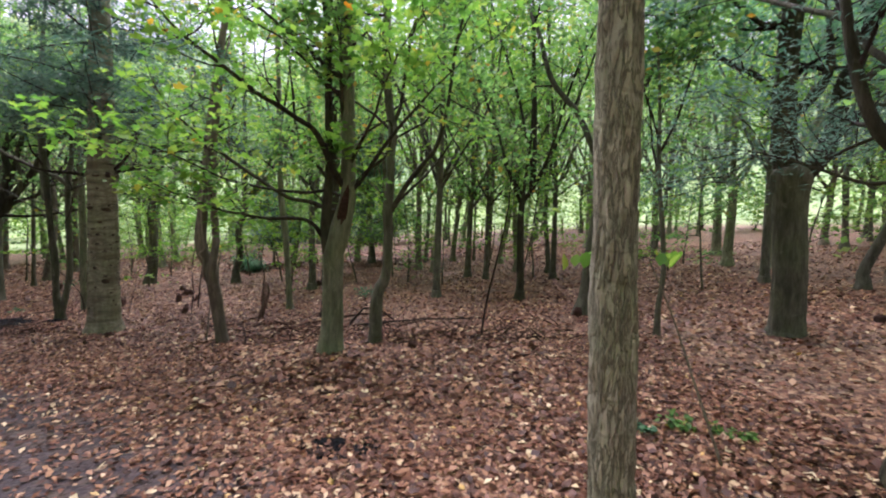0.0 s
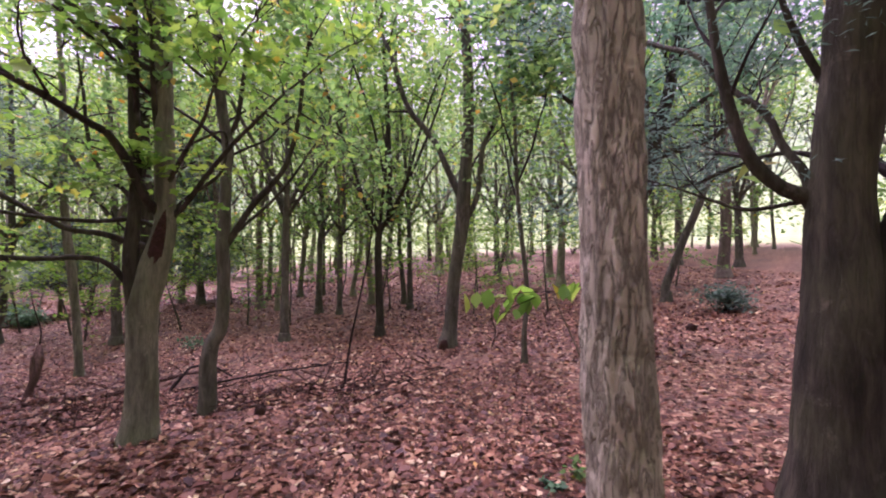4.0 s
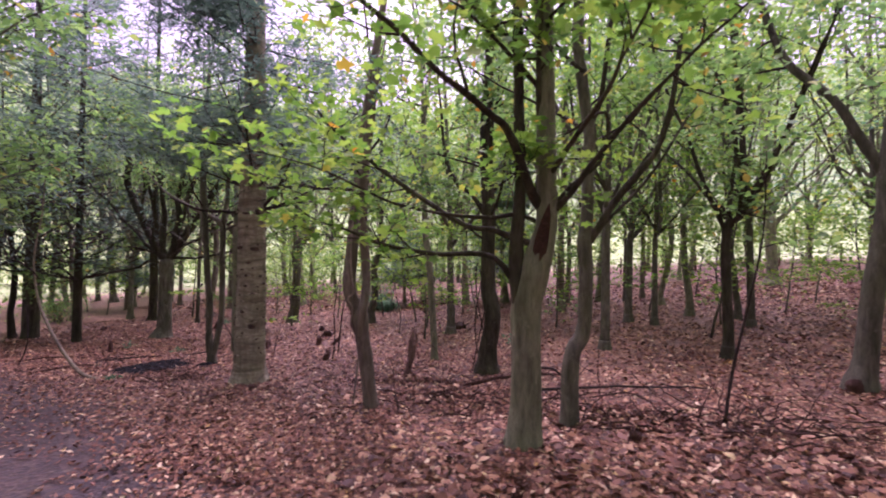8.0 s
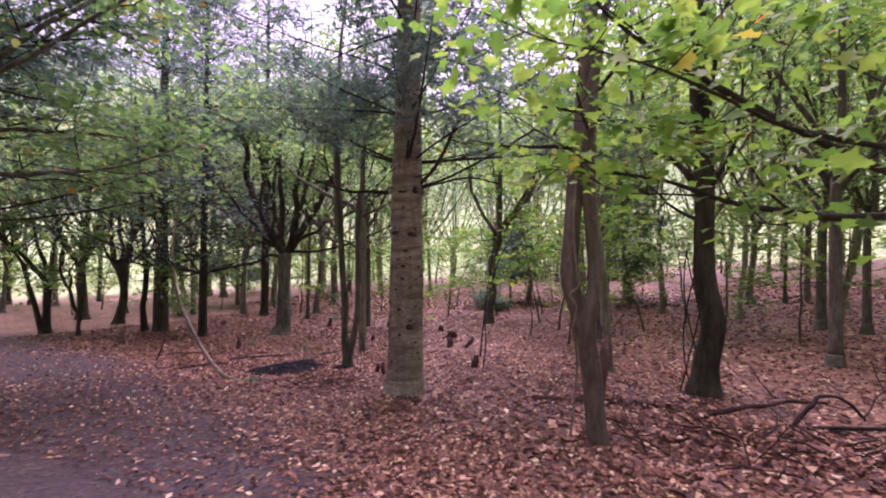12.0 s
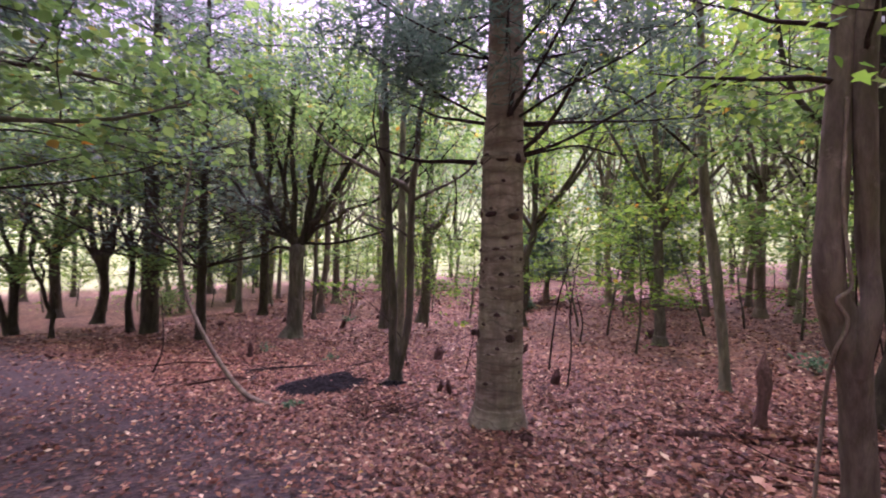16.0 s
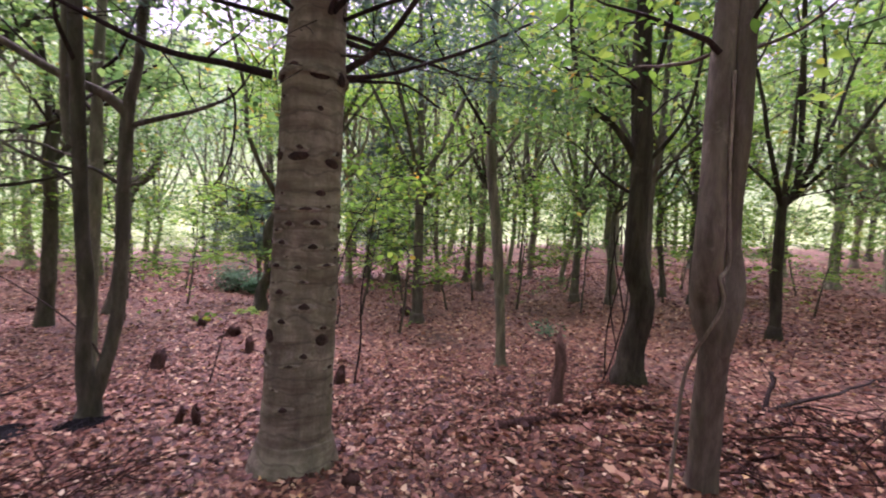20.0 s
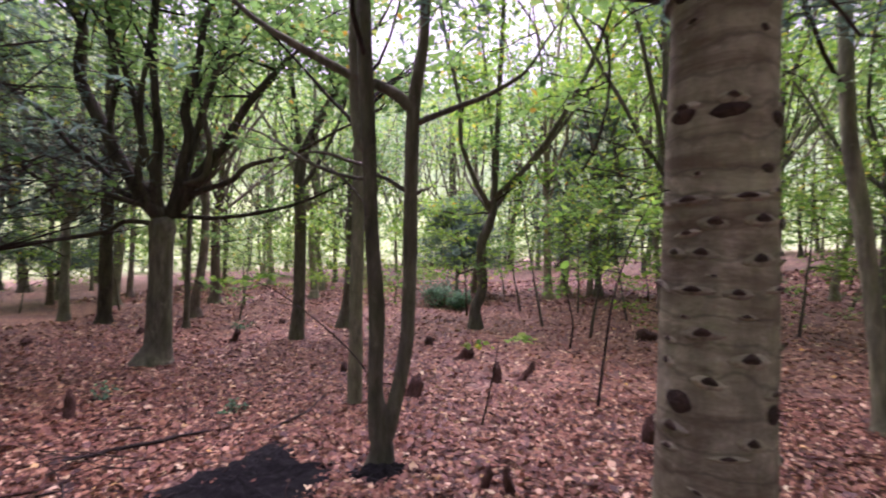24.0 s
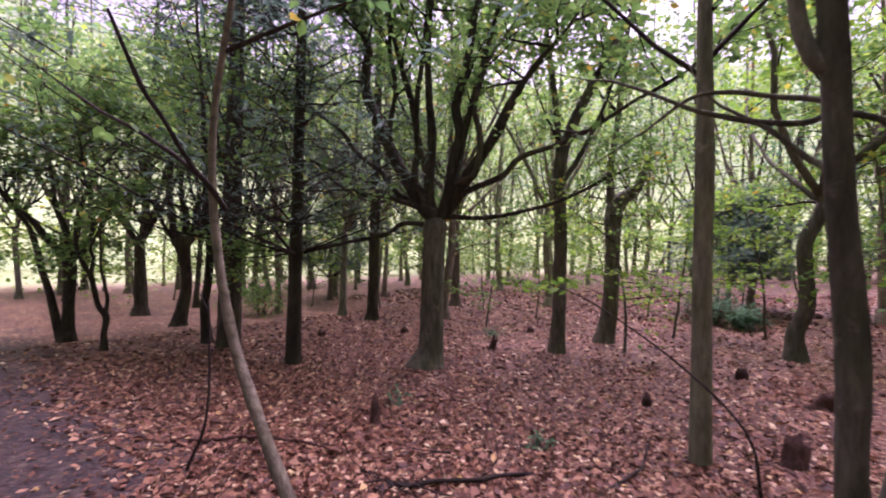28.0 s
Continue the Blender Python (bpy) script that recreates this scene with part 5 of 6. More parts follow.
distant(-24.0, 14.8, 0.172, 138, bark=BARK_DARK)
distant(-14.1, 22.3, 0.281, 139, leaf=LEAF_LIME)
distant(14.9, 12.6, 0.39, 140)
distant(10.0, 15.6, 0.312, 141)
distant(2.6, 19.9, 0.203, 142, leaf=LEAF_LIME)
distant(0.5, 21.6, 0.218, 143, leaf=LEAF_HAZED)
distant(2.3, 22.1, 0.203, 144, leaf=LEAF_LIME)
distant(-0.4, 18.05, 0.156, 145)
distant(-20.1, 19.6, 0.281, 146, leaf=LEAF_HAZED)
distant(1.5, 21.4, 0.109, 147, leaf=LEAF_LIME)
distant(-21.6, 21.9, 0.218, 148, leaf=LEAF_HAZED)
distant(-25.3, 17.9, 0.218, 149)
distant(9.1, 19.1, 0.187, 150, leaf=LEAF_LIME)
distant(-23.6, 20.8, 0.265, 151)
distant(11.3, 18.4, 0.328, 152)
distant(-18.4, 27.1, 0.328, 153, leaf=LEAF_HAZED)
distant(8.1, 24.6, 0.468, 154)
distant(18.1, 14.4, 0.312, 155)
distant(-8.0, 23.8, 0.218, 156, leaf=LEAF_LIME)
distant(-32.1, 16.0, 0.273, 157)
distant(16.6, 19.4, 0.281, 158, leaf=LEAF_HAZED)
distant(-24.6, 27.5, 0.281, 159)
distant(-14.7, 24.5, 0.234, 160)

# the deep wood: repeats of a few trees, set out at random beyond those told apart above
rnd = random.Random(77)
kinds = []
for i in range(6):
    # pale bark and pale leaves on some of these stand in for haze
    kinds.append(distant(-30 + 4 * i, 36 + 2 * (i % 2), (0.16, 0.2, 0.26, 0.3, 0.22, 0.18)[i], 200 + i, label=SLIM if i % 2 else TALL,
                         leaf=(LEAF_GREEN, LEAF_HAZED, LEAF_GREEN, LEAF_COOL, LEAF_LIME, LEAF_HAZED)[i], height=15, leaves=5, size=0.24, spread=0.65, branches=9, bark=(BARK_GREEN, BARK_GREY)[i % 2]))
taken = [(o.location.x, o.location.y) for o in scene.objects if o.parent is None and "category" in o]
count = 0
while count < 118:
    a, r = rnd.uniform(0, 360), 16 + 21 * math.sqrt(rnd.random())
    x, y = -4 + r * math.cos(radians(a)), 4 + r * math.sin(radians(a))
    facing = 12 < a < 172
    if facing and r < 23 + 3 * (a > 60):
        continue
    # those behind stay unseen and only shade the wood; most are skipped
    if not facing and rnd.random() < 0.8:
        continue
    if min(math.hypot(x - p, y - q) for p, q in taken) < 1.6:
        continue
    taken.append((x, y))
    s = rnd.uniform(0.8, 1.25)
    copy_thing(kinds[count % 6], Matrix.Translation((x, y, float(land(x, y)) - 0.05)) @ pose(0, 0, 0, rnd.gauss(0, 2), rnd.gauss(0, 2), rnd.uniform(0, 360)) @ Matrix.Diagonal((s, s, s * rnd.uniform(0.9, 1.2), 1)))
    count += 1


# a few more behind and beside the way's start, unseen, added to block light
for x, y, turn in [(5.2, 0.0, 10), (7.6, -1.4, 70), (4.0, -3.2, 130), (9.6, 0.8, 200), (12.5, 2.6, 250), (1.6, -4.4, 300), (-2.4, -3.6, 20), (-6.4, -1.6, 80), (-10.4, 0.2, 140), (-14.6, 1.6, 190), (6.6, -5.5, 240), (0.5, -3.4, 40), (4.9, 1.3, 170), (7.4, 2.4, 260), (-4.4, -1.6, 100), (-5.0, -6.5, 330), (-18.5, 4.0, 15), (-22.5, 7.0, 110), (-26.5, 9.0, 220), (-17.5, -0.5, 310), (-21.5, 2.2, 60), (-26.0, 5.0, 165), (-13.8, 3.6, 285),
                   (2.6, -1.8, 55), (-3.6, -3.9, 215), (-12.0, -2.2, 95), (-16.4, 3.0, 175), (9.0, -3.8, 305)]:
    copy_thing(kinds[int(turn) % 6], Matrix.Translation((x, y, float(land(x, y)) - 0.05)) @ pose(0, 0, 0, 0, 0, turn))


def bush(x, y, width, height, n, leaf, seed, label, size=0.09, name="bush"):
    """A shrub: stems from one foot, leaves in uneven clumps."""
    rnd = random.Random(seed)
    root = tagged(new(name), label, "bush", "undergrowth")
    root.location = (x, y, floor_z(x, y))
    stems, spots = Geo(), []
    for i in range(12):
        lp, lr = grow(rnd, Vector((rnd.gauss(0, 0.08), rnd.gauss(0, 0.08), -0.05)), heading(rnd.uniform(0, 360), rnd.uniform(35, 85)), height * rnd.uniform(0.6, 1.1) + width * 0.2, 0.015, 0.02, 0.2, 6)
        stems.tube(lp, lr, 4, cap=False)
        branch_out(rnd, stems, spots, lp, 0.012, 4, width * 0.5, 0.02, 0.25, 0, 3)
    stems.make("branchwork", BARK_TWIG, root)["kind"] = "stuff"
    foliage("foliage", spots, n, size, width * 0.13, leaf, root, seed, flat=0.7, fine=False)
    return root


bush(-9.0, 20.2, 0.95, 0.85, 12, LEAF_COOL, 301, "dark green holly-like bush on the forest floor")
bush(-8.3, 19.6, 0.6, 0.4, 8, LEAF_COOL, 302, "low dark green bush on the forest floor")
bush(-20.5, 15.0, 1.6, 0.8, 12, LEAF_GREEN, 303, "low green bush among the leaf litter")
bush(9.4, 8.3, 0.9, 0.4, 8, NEEDLES, 307, "low dark yew-like shrub on the forest floor", 0.1)
# young trees with flat sprays of bright leaves under the crowns


def understory(x, y, height, seed, leaf, size=0.11):
    rnd = random.Random(seed)
    root = tree_base("young_tree", x, y, "slim young tree with flat sprays of bright green leaves", group="young trees")
    pts, radii = grow(rnd, Vector((0, 0, -0.05)), heading(rnd.uniform(0, 360), 86), height, 0.03, 0.05, 0.06, 9)
    stem = Geo()
    stem.tube(pts, radii, 7, 0.12, seed)
    stem.make("stem", BARK_GREY, root)
    twigs, spots = Geo(), []
    for i in range(15):
        p, d = along(pts, 0.22 + 0.78 * (i + rnd.random()) / 15)
        lp, lr = grow(rnd, p, heading(rnd.uniform(0, 360), rnd.gauss(12, 10)), rnd.uniform(0.9, 1.9) * (1.2 - 0.5 * p.z / height), 0.011, -0.015, 0.08, 6)
        twigs.tube(lp, lr, 4, cap=False)
        branch_out(rnd, twigs, spots, lp, 0.008, 4, 0.7, 0.0, 0.25, 0, 3)
        spots.extend(lp[2:])
    twigs.make("branchwork", BARK_TWIG, root)["kind"] = "stuff"
    foliage("crown", spots, 4, size, 0.13, leaf, root, seed, flat=0.18, fine=False)
    return root


young = [understory(-6.4, 19.0, 4.2, 401, LEAF_LIME), understory(-9.6, 17.6, 3.4, 402, LEAF_LIME), understory(-1.9, 16.9, 4.6, 403, LEAF_GREEN, 0.12)]
spots_for_young = [(-11.4, 18.6), (-13.3, 18.9), (-6.0, 16.6), (-3.0, 15.6), (-8.9, 21.6), (0.0, 14.2), (2.3, 13.2), (4.9, 12.4), (-16.2, 17.2), (-18.8, 18.4), (-4.8, 18.8), (6.6, 11.2), (-21.4, 17.6), (-10.6, 20.9), (-2.2, 20.9), (1.9, 18.3), (5.4, 17.0), (7.6, 14.9), (-15.6, 20.0), (-19.0, 22.5), (-12.2, 23.4), (-6.8, 23.2), (-22.6, 15.2), (12.4, 12.4), (-0.6, 23.6), (-25.6, 13.6), (4.2, 21.6),
                   (-7.9, 18.2), (-10.2, 15.4), (-13.9, 16.9), (-5.2, 15.2), (-1.2, 15.3), (-3.9, 17.2), (3.1, 15.1), (-30.4, 24.0), (-28.0, 27.0), (-31.0, 19.0), (-8.2, 24.9), (-11.6, 26.0), (-3.0, 25.0), (7.0, 18.8), (9.0, 16.6), (10.2, 12.6), (5.9, 14.3), (-23.9, 18.6), (-27.2, 15.6), (-15.2, 26.2), (1.0, 25.2), (-20.9, 24.2), (-4.6, 13.0)]
for i, (x, y) in enumerate(spots_for_young):
    s = rnd.uniform(0.75, 1.15)
    copy_thing(young[i % 3], Matrix.Translation((x, y, floor_z(x, y))) @ pose(0, 0, 0, rnd.gauss(0, 3), rnd.gauss(0, 3), rnd.uniform(0, 360)) @ Matrix.Diagonal((s, s, s, 1)))
hedge = [bush(-30, 44, 3.2, 3.4, 8, LEAF_HAZED, 304, "yellow-green shrub at the edge of the wood", 0.24),
         bush(-26, 45, 3.6, 2.6, 8, LEAF_LIME, 305, "bright green shrub at the edge of the wood", 0.24)]
for i in range(24):
    a = 8 + 168 * i / 23 + rnd.uniform(-1.5, 1.5)
    r = rnd.uniform(30, 42)
    x, y = -4 + r * math.cos(radians(a)), 4 + r * math.sin(radians(a))
    s = rnd.uniform(0.6, 1.2)
    copy_thing(hedge[i % 2], Matrix.Translation((x, y, float(land(x, y)))) @ pose(0, 0, 0, 0, 0, rnd.uniform(0, 360)) @ Matrix.Diagonal((s, s, s, 1)))

# plates and cracks of the nearest trunk's bark
for o in near_tree.children:
    if o.name.startswith("trunk"):
        for v in o.data.vertices:
            if v.co.z < 3.4:
                seam = min(abs(noise.noise((v.co.x * 34, v.co.y * 34, v.co.z * 5))) / 0.16, 1)
                step = min(abs(noise.noise((v.co.x * 9, v.co.y * 9, v.co.z * 15 + 7))) / 0.1, 1)
                out = Vector((v.co.x, v.co.y, 0)).normalized()
                v.co += out * (0.007 * seam + 0.003 * step - 0.007 + 0.006 * noise.noise(v.co * 14))

# ---- stumps, fallen wood, saplings ----


def stump(x, y, r, h, lean_az=0, lean=0.0, seed=1, label="small rotten dark stump in the leaf litter", mat=WOOD_DEAD):
    rnd = random.Random(seed)
    h, lean = (h * 0.8, lean * 1.5 + 0.1) if h < 0.4 else (h, lean)
    d = Vector((math.cos(radians(lean_az)) * lean, math.sin(radians(lean_az)) * lean, 0))
    g = Geo()
    n = 8
    pts = [Vector((0, 0, -0.08)) + (d + Vector((rnd.gauss(0, 0.02), rnd.gauss(0, 0.02), 0))) * (h * i / n) + Vector((0, 0, (h + 0.08) * i / n)) for i in range(n + 1)]
    g.tube(pts, [r * (1.35 - 0.45 * min(i / 3, 1)) * (1 - 0.25 * (i == n)) for i in range(n + 1)], 11, 0.5, seed * 1.7)
    for k in range(11):
        g.v[n * 11 + k] = g.v[n * 11 + k] + Vector((0, 0, rnd.uniform(-0.45, 0.45) * min(h, 0.3)))
    ob = g.make("stump", mat, None)
    ob.location = (x, y, floor_z(x, y))
    return tagged(ob, label, "stump", "rotten stumps")


stump(-3.6, 8.72, 0.062, 0.7, 40, 0.2, 1, "tall leaning weathered stump", WOOD_GREY)
stump(2.66, 8.68, 0.11, 0.16, 0, 0, 22, "low dark stub at a tree's foot")
stump(7.2, 7.2, 0.1, 0.14, 0, 0, 20)
stump(-5.72, 7.55, 0.07, 0.07, 0, 0, 21)
stump(-7.67, 13.2, 0.13, 0.2, 20, 0.5, 2, "tilted dark rotten stump")
stump(-7.1, 11.85, 0.07, 0.24, 100, 0.2, 3)
stump(-6.83, 11.95, 0.05, 0.25, 30, 0.8, 4, "slanting stub of dead wood")
stump(-9.37, 12.15, 0.06, 0.15, 0, 0.1, 5)
stump(-12.4, 14.2, 0.06, 0.28, 60, 0.3, 6)
stump(-16.2, 13.4, 0.1, 0.14, 0, 0, 7)
stump(-15.0, 14.85, 0.08, 0.14, 0, 0, 8)
stump(-12.57, 16.65, 0.09, 0.14, 0, 0, 9)
stump(-11.45, 9.87, 0.06, 0.25, 140, 0.3, 10)
stump(-4.1, 15.1, 0.22, 0.2, 0, 0, 11, "broad low stump beside a tree")
stump(-5.8, 9.87, 0.07, 0.22, 50, 0.2, 12)
stump(-8.4, 14.3, 0.1, 0.16, 0, 0, 13)
stump(-8.12, 11.06, 0.09, 0.26, 70, 0.35, 14)
stump(-0.43, 6.2, 0.055, 0.15, 0, 0.2, 15)
stump(-7.22, 8.92, 0.035, 0.16, 30, 0.3, 17)
stump(-6.98, 8.86, 0.035, 0.17, 150, 0.3, 18)


def lie(name, ends, r, bark, label, seed, category="branch", arch=0.0, sides=9, group="fallen branches"):
    """A fallen branch that lies along points (x, y) on the floor."""
    rnd = random.Random(seed)
    line = []
    n = 10
    for i in range(n + 1):
        s = i / n * (len(ends) - 1)
        k = min(int(s), len(ends) - 2)
        x = ends[k][0] + (ends[k + 1][0] - ends[k][0]) * (s - k) + rnd.gauss(0, 0.015)
        y = ends[k][1] + (ends[k + 1][1] - ends[k][1]) * (s - k) + rnd.gauss(0, 0.015)
        line.append((x, y, floor_z(x, y) + r * 0.2 + arch * math.sin(math.pi * i / n), r * (1 - 0.5 * i / n)))
    o = Vector(line[0][:3])
    pts, radii = curve_through([(x - o.x, y - o.y, z - o.z, q) for x, y, z, q in line], 3)
    g = Geo()
    g.tube(pts, radii, sides, 0.35, seed)
    ob = g.make(name, bark, None)
    ob.location = o
    return tagged(ob, label, category, group)


lie("log", [(-4.4, 8.3), (-3.6, 8.38), (-2.2, 8.5)], 0.06, WOOD_DEAD, "fallen mossy log half sunk in leaves", 1, "log")
lie("log", [(-0.9, 7.25), (0.2, 7.05), (1.3, 6.75)], 0.07, WOOD_DEAD, "dark fallen log under brushwood", 2, "log")
lie("fallen_branch", [(-2.6, 8.0), (-1.9, 8.3), (-1.0, 9.3)], 0.03, WOOD_DEAD, "bent fallen branch arching over the leaves", 3, arch=0.18)
lie("fallen_branch", [(-1.7, 8.0), (-1.4, 8.2), (-0.9, 8.6)], 0.025, BARK_TWIG, "bent fallen branch arching over the leaves", 4, arch=0.35)
lie("fallen_branch", [(-2.2, 8.0), (-0.6, 8.1), (0.9, 8.6)], 0.022, BARK_TWIG, "long thin fallen branch", 5, arch=0.1)
lie("fallen_branch", [(-10.6, 8.9), (-10.1, 9.3), (-9.7, 9.9)], 0.022, BARK_TWIG, "thin fallen branch on the leaves", 6, arch=0.04)
lie("fallen_branch", [(-10.7, 7.7), (-10.4, 8.2), (-10.1, 8.8)], 0.018, WOOD_DEAD, "thin fallen branch on the leaves", 7, arch=0.05)
lie("fallen_branch", [(-0.6, 3.3), (-0.42, 3.18), (-0.28, 3.05)], 0.007, BARK_CONIFER, "thin pale stick on the leaves", 8)
lie("fallen_branch", [(0.5, 4.3), (0.6, 4.0), (0.68, 3.6)], 0.007, BARK_CONIFER, "thin pale stick on the leaves", 9)
lie("fallen_branch", [(2.5, 2.9), (2.6, 2.6), (2.4, 2.2)], 0.012, WOOD_DEAD, "thin fallen branch on the leaves", 10)
lie("fallen_branch", [(-12.5, 8.6), (-11.9, 9.0), (-11.2, 9.2)], 0.016, WOOD_DEAD, "thin fallen branch on the leaves", 12, arch=0.05)
lie("fallen_branch", [(-9.3, 9.6), (-9.1, 10.3), (-9.2, 11.2)], 0.012, BARK_TWIG, "thin fallen branch on the leaves", 13, arch=0.05)


def brush(x, y, wx, wy, n, seed, label, r=0.008, long=0.9, mat=BARK_TWIG):
    """A heap of dead twigs."""
    rnd = random.Random(seed)
    z0 = floor_z(x, y)
    g = Geo()
    for i in range(n):
        px, py = rnd.gauss(0, wx), rnd.gauss(0, wy)
        lp, lr = grow(rnd, Vector((px, py, floor_z(x + px, y + py) - z0 + rnd.uniform(0.0, 0.14))), heading(rnd.uniform(0, 360), rnd.gauss(8, 14)), long * rnd.uniform(0.4, 1.1), r * rnd.uniform(0.4, 1.5), -0.03, 0.24, 6)
        g.tube(lp, lr, 4, cap=False)
    ob = g.make("brushwood", mat, None)
    ob.location = (x, y, z0)
    return tagged(ob, label, "brushwood", "brushwood heaps", "stuff")


brush(0.0, 6.95, 0.8, 0.3, 70, 1, "low heap of dark dead twigs", 0.008, 0.9, WOOD_DEAD)
brush(0.9, 7.0, 0.6, 0.35, 60, 9, "low heap of dark dead twigs", 0.009, 1.0, WOOD_DEAD)
brush(-1.6, 7.3, 0.75, 0.4, 60, 2, "low heap of dark dead twigs", 0.009, 1.0, WOOD_DEAD)
brush(-2.6, 7.4, 0.6, 0.4, 45, 6, "low heap of dark dead twigs", 0.008, 0.9, WOOD_DEAD)
brush(-7.4, 7.75, 0.3, 0.22, 90, 3, "small heap of reddish conifer twigs", 0.004, 0.5, WOOD_DEAD)
brush(-1.0, 8.3, 0.8, 0.5, 20, 4, "loose dead twigs on the leaves")
brush(-9.9, 8.4, 0.5, 0.5, 30, 5, "loose dead twigs on the leaves", 0.006)
brush(-4.9, 7.1, 0.7, 0.6, 45, 7, "loose dead twigs on the leaves", 0.004, 0.4, WOOD_DEAD)
brush(-5.0, 9.3, 0.9, 0.8, 60, 8, "loose dead twigs on the leaves", 0.004, 0.4, WOOD_DEAD)


def patch(name, x, y, a, b, turn, height, mat, label, seed):
    """A low uneven spread of loose soil."""
    rings, sides = 26, 72
    vs, fs = [], []
    for i in range(rings + 1):
        s = i / rings
        for k in range(sides):
            t = 2 * math.pi * k / sides
            wob = 1 + 0.4 * noise.noise((math.cos(t) * 1.6 + seed, math.sin(t) * 1.6, seed)) + 0.3 * noise.noise((math.cos(t) * 6 + seed, math.sin(t) * 5, seed)) + 0.22 * noise.noise((math.cos(t) * 15 + seed, math.sin(t) * 15, seed))
            px, py = a * s * wob * math.cos(t), b * s * wob * math.sin(t)
            qx, qy = px * math.cos(turn) - py * math.sin(turn), px * math.sin(turn) + py * math.cos(turn)
            lump = 0.05 * noise.noise((qx * 9, qy * 9, seed)) + 0.025 * noise.noise((qx * 25, qy * 25, seed))
            vs.append((qx, qy, floor_z(x + qx, y + qy) - floor_z(x, y) + (height + lump) * (1 - s ** 3) - 0.012 * (s > 0.97) + 0.004))
    for i in range(rings):
        for k in range(sides):
            fs.append((i * sides + k, i * sides + (k + 1) % sides, (i + 1) * sides + (k + 1) % sides, (i + 1) * sides + k))
    ob = build(name, vs, fs, mat, smooth=False)
    ob.location = (x, y, floor_z(x, y))
    return tagged(ob, label, "soil", kind="stuff")


patch("ash_patch", -8.95, 8.74, 0.79, 0.49, 1.3, 0.065, SOIL_BLACK, "patch of black burnt soil on the leaves", 3.0)
patch("ash_patch", -8.02, 9.12, 0.24, 0.17, 0.3, 0.05, SOIL_BLACK, "patch of black burnt soil at a tree's foot", 5.0)
patch("soil_patch", -0.72, 3.25, 0.34, 0.2, 0.2, 0.01, SOIL_BLACK, "small bare patch of dark soil", 7.0)


def sapling(x, y, line, r, leaf, n, size, label, seed, twigs_at=(), spread=0.12, name="sapling", bark=BARK_TWIG, droop=0.35):
    """A thin stem with a few leafy twigs; line holds (x, y, z) from its foot."""
    rnd = random.Random(seed)
    root = tagged(new(name), label, "sapling", "saplings")
    root.location = (x, y, floor_z(x, y))
    pts, radii = curve_through([(*p, r * (1 - 0.7 * i / (len(line) - 1))) for i, p in enumerate(line)], 6)
    g = Geo()
    g.tube(pts, radii, 7, 0.15, seed)
    g.make("stem", bark, root)
    tg, spots = Geo(), []
    for s, az, el, l in twigs_at:
        p, d = along(pts, s)
        tp, tr = grow(rnd, p, heading(az, el), l, r * 0.4, -0.02, 0.08, 6)
        tg.tube(tp, tr, 5, cap=False)
        spots.extend(tp[2:])
    if twigs_at:
        tg.make("branchwork", BARK_TWIG, root)["kind"] = "stuff"
    if n and spots:
        foliage("foliage", spots, n, size, spread, leaf, root, seed, flat=0.35, droop=droop)
    return root


sapling(1.86, 2.82, [(0, 0, 0), (-0.1, 0.2, 0.5), (-0.2, 0.36, 0.95), (-0.36, 0.43, 1.35)], 0.011, LEAF_LIME, 2, 0.13, "bent sapling with a spray of pale green leaves", 1, [(1.0, 178, 0, 0.5), (0.98, 40, 0, 0.35), (1.0, 185, -12, 0.4)], 0.05, bark=BARK_CONIFER, droop=0.85)
sapling(0.64, 7.08, [(0, 0, 0), (0.08, 0, 0.6), (0.25, 0, 1.4), (0.38, 0, 2.1), (0.42, 0, 3.0)], 0.02, LEAF_GREEN, 3, 0.1, "thin upright sapling with green leaves", 2, [(0.7, 20, 20, 0.9), (0.8, 160, 25, 0.8), (0.95, 60, 30, 0.8), (0.9, 250, 20, 0.8)])
sapling(-6.0, 10.85, [(0, 0, 0), (0.06, 0, 0.6), (0.14, 0.02, 1.2), (0.35, 0.05, 1.9), (0.6, 0.1, 2.4)], 0.018, LEAF_LIME, 3, 0.11, "thin sapling with flat sprays of lime leaves", 3, [(0.7, 20, 5, 1.0), (0.85, 170, 10, 1.0), (0.95, 0, 10, 1.0), (0.8, 300, 0, 0.8), (0.6, 200, 8, 0.7)])
sapling(-5.76, 14.2, [(0, 0, 0), (0.04, 0, 0.5), (-0.1, 0, 1.1), (-0.2, 0, 1.7)], 0.018, LEAF_LIME, 5, 0.1, "thin sapling with flat sprays of lime leaves", 4, [(0.8, 0, 5, 1.2), (0.9, 180, 5, 1.2), (1, 60, 20, 1.0), (0.7, 240, 0, 0.8)])
sapling(-8.35, 10.3, [(0, 0, 0), (-0.1, 0.0, 0.45), (-0.55, 0.1, 0.85), (-1.2, 0.25, 1.22), (-1.6, 0.35, 1.36)], 0.012, LEAF_LIME, 3, 0.12, "thin arching stem with a few bright leaves", 5, [(1, 160, 5, 0.6), (0.97, 90, 10, 0.4), (0.93, 230, 10, 0.4)], 0.08)
sapling(-11.96, 8.3, [(0, 0, 0), (0.08, 0.1, 0.4), (-0.08, 0.2, 0.95), (-0.2, 0.25, 1.25)], 0.014, LEAF_GREEN, 0, 0.1, "dead bent sapling stem", 6, [(0.9, 170, 40, 0.5), (0.7, 90, 45, 0.4)])
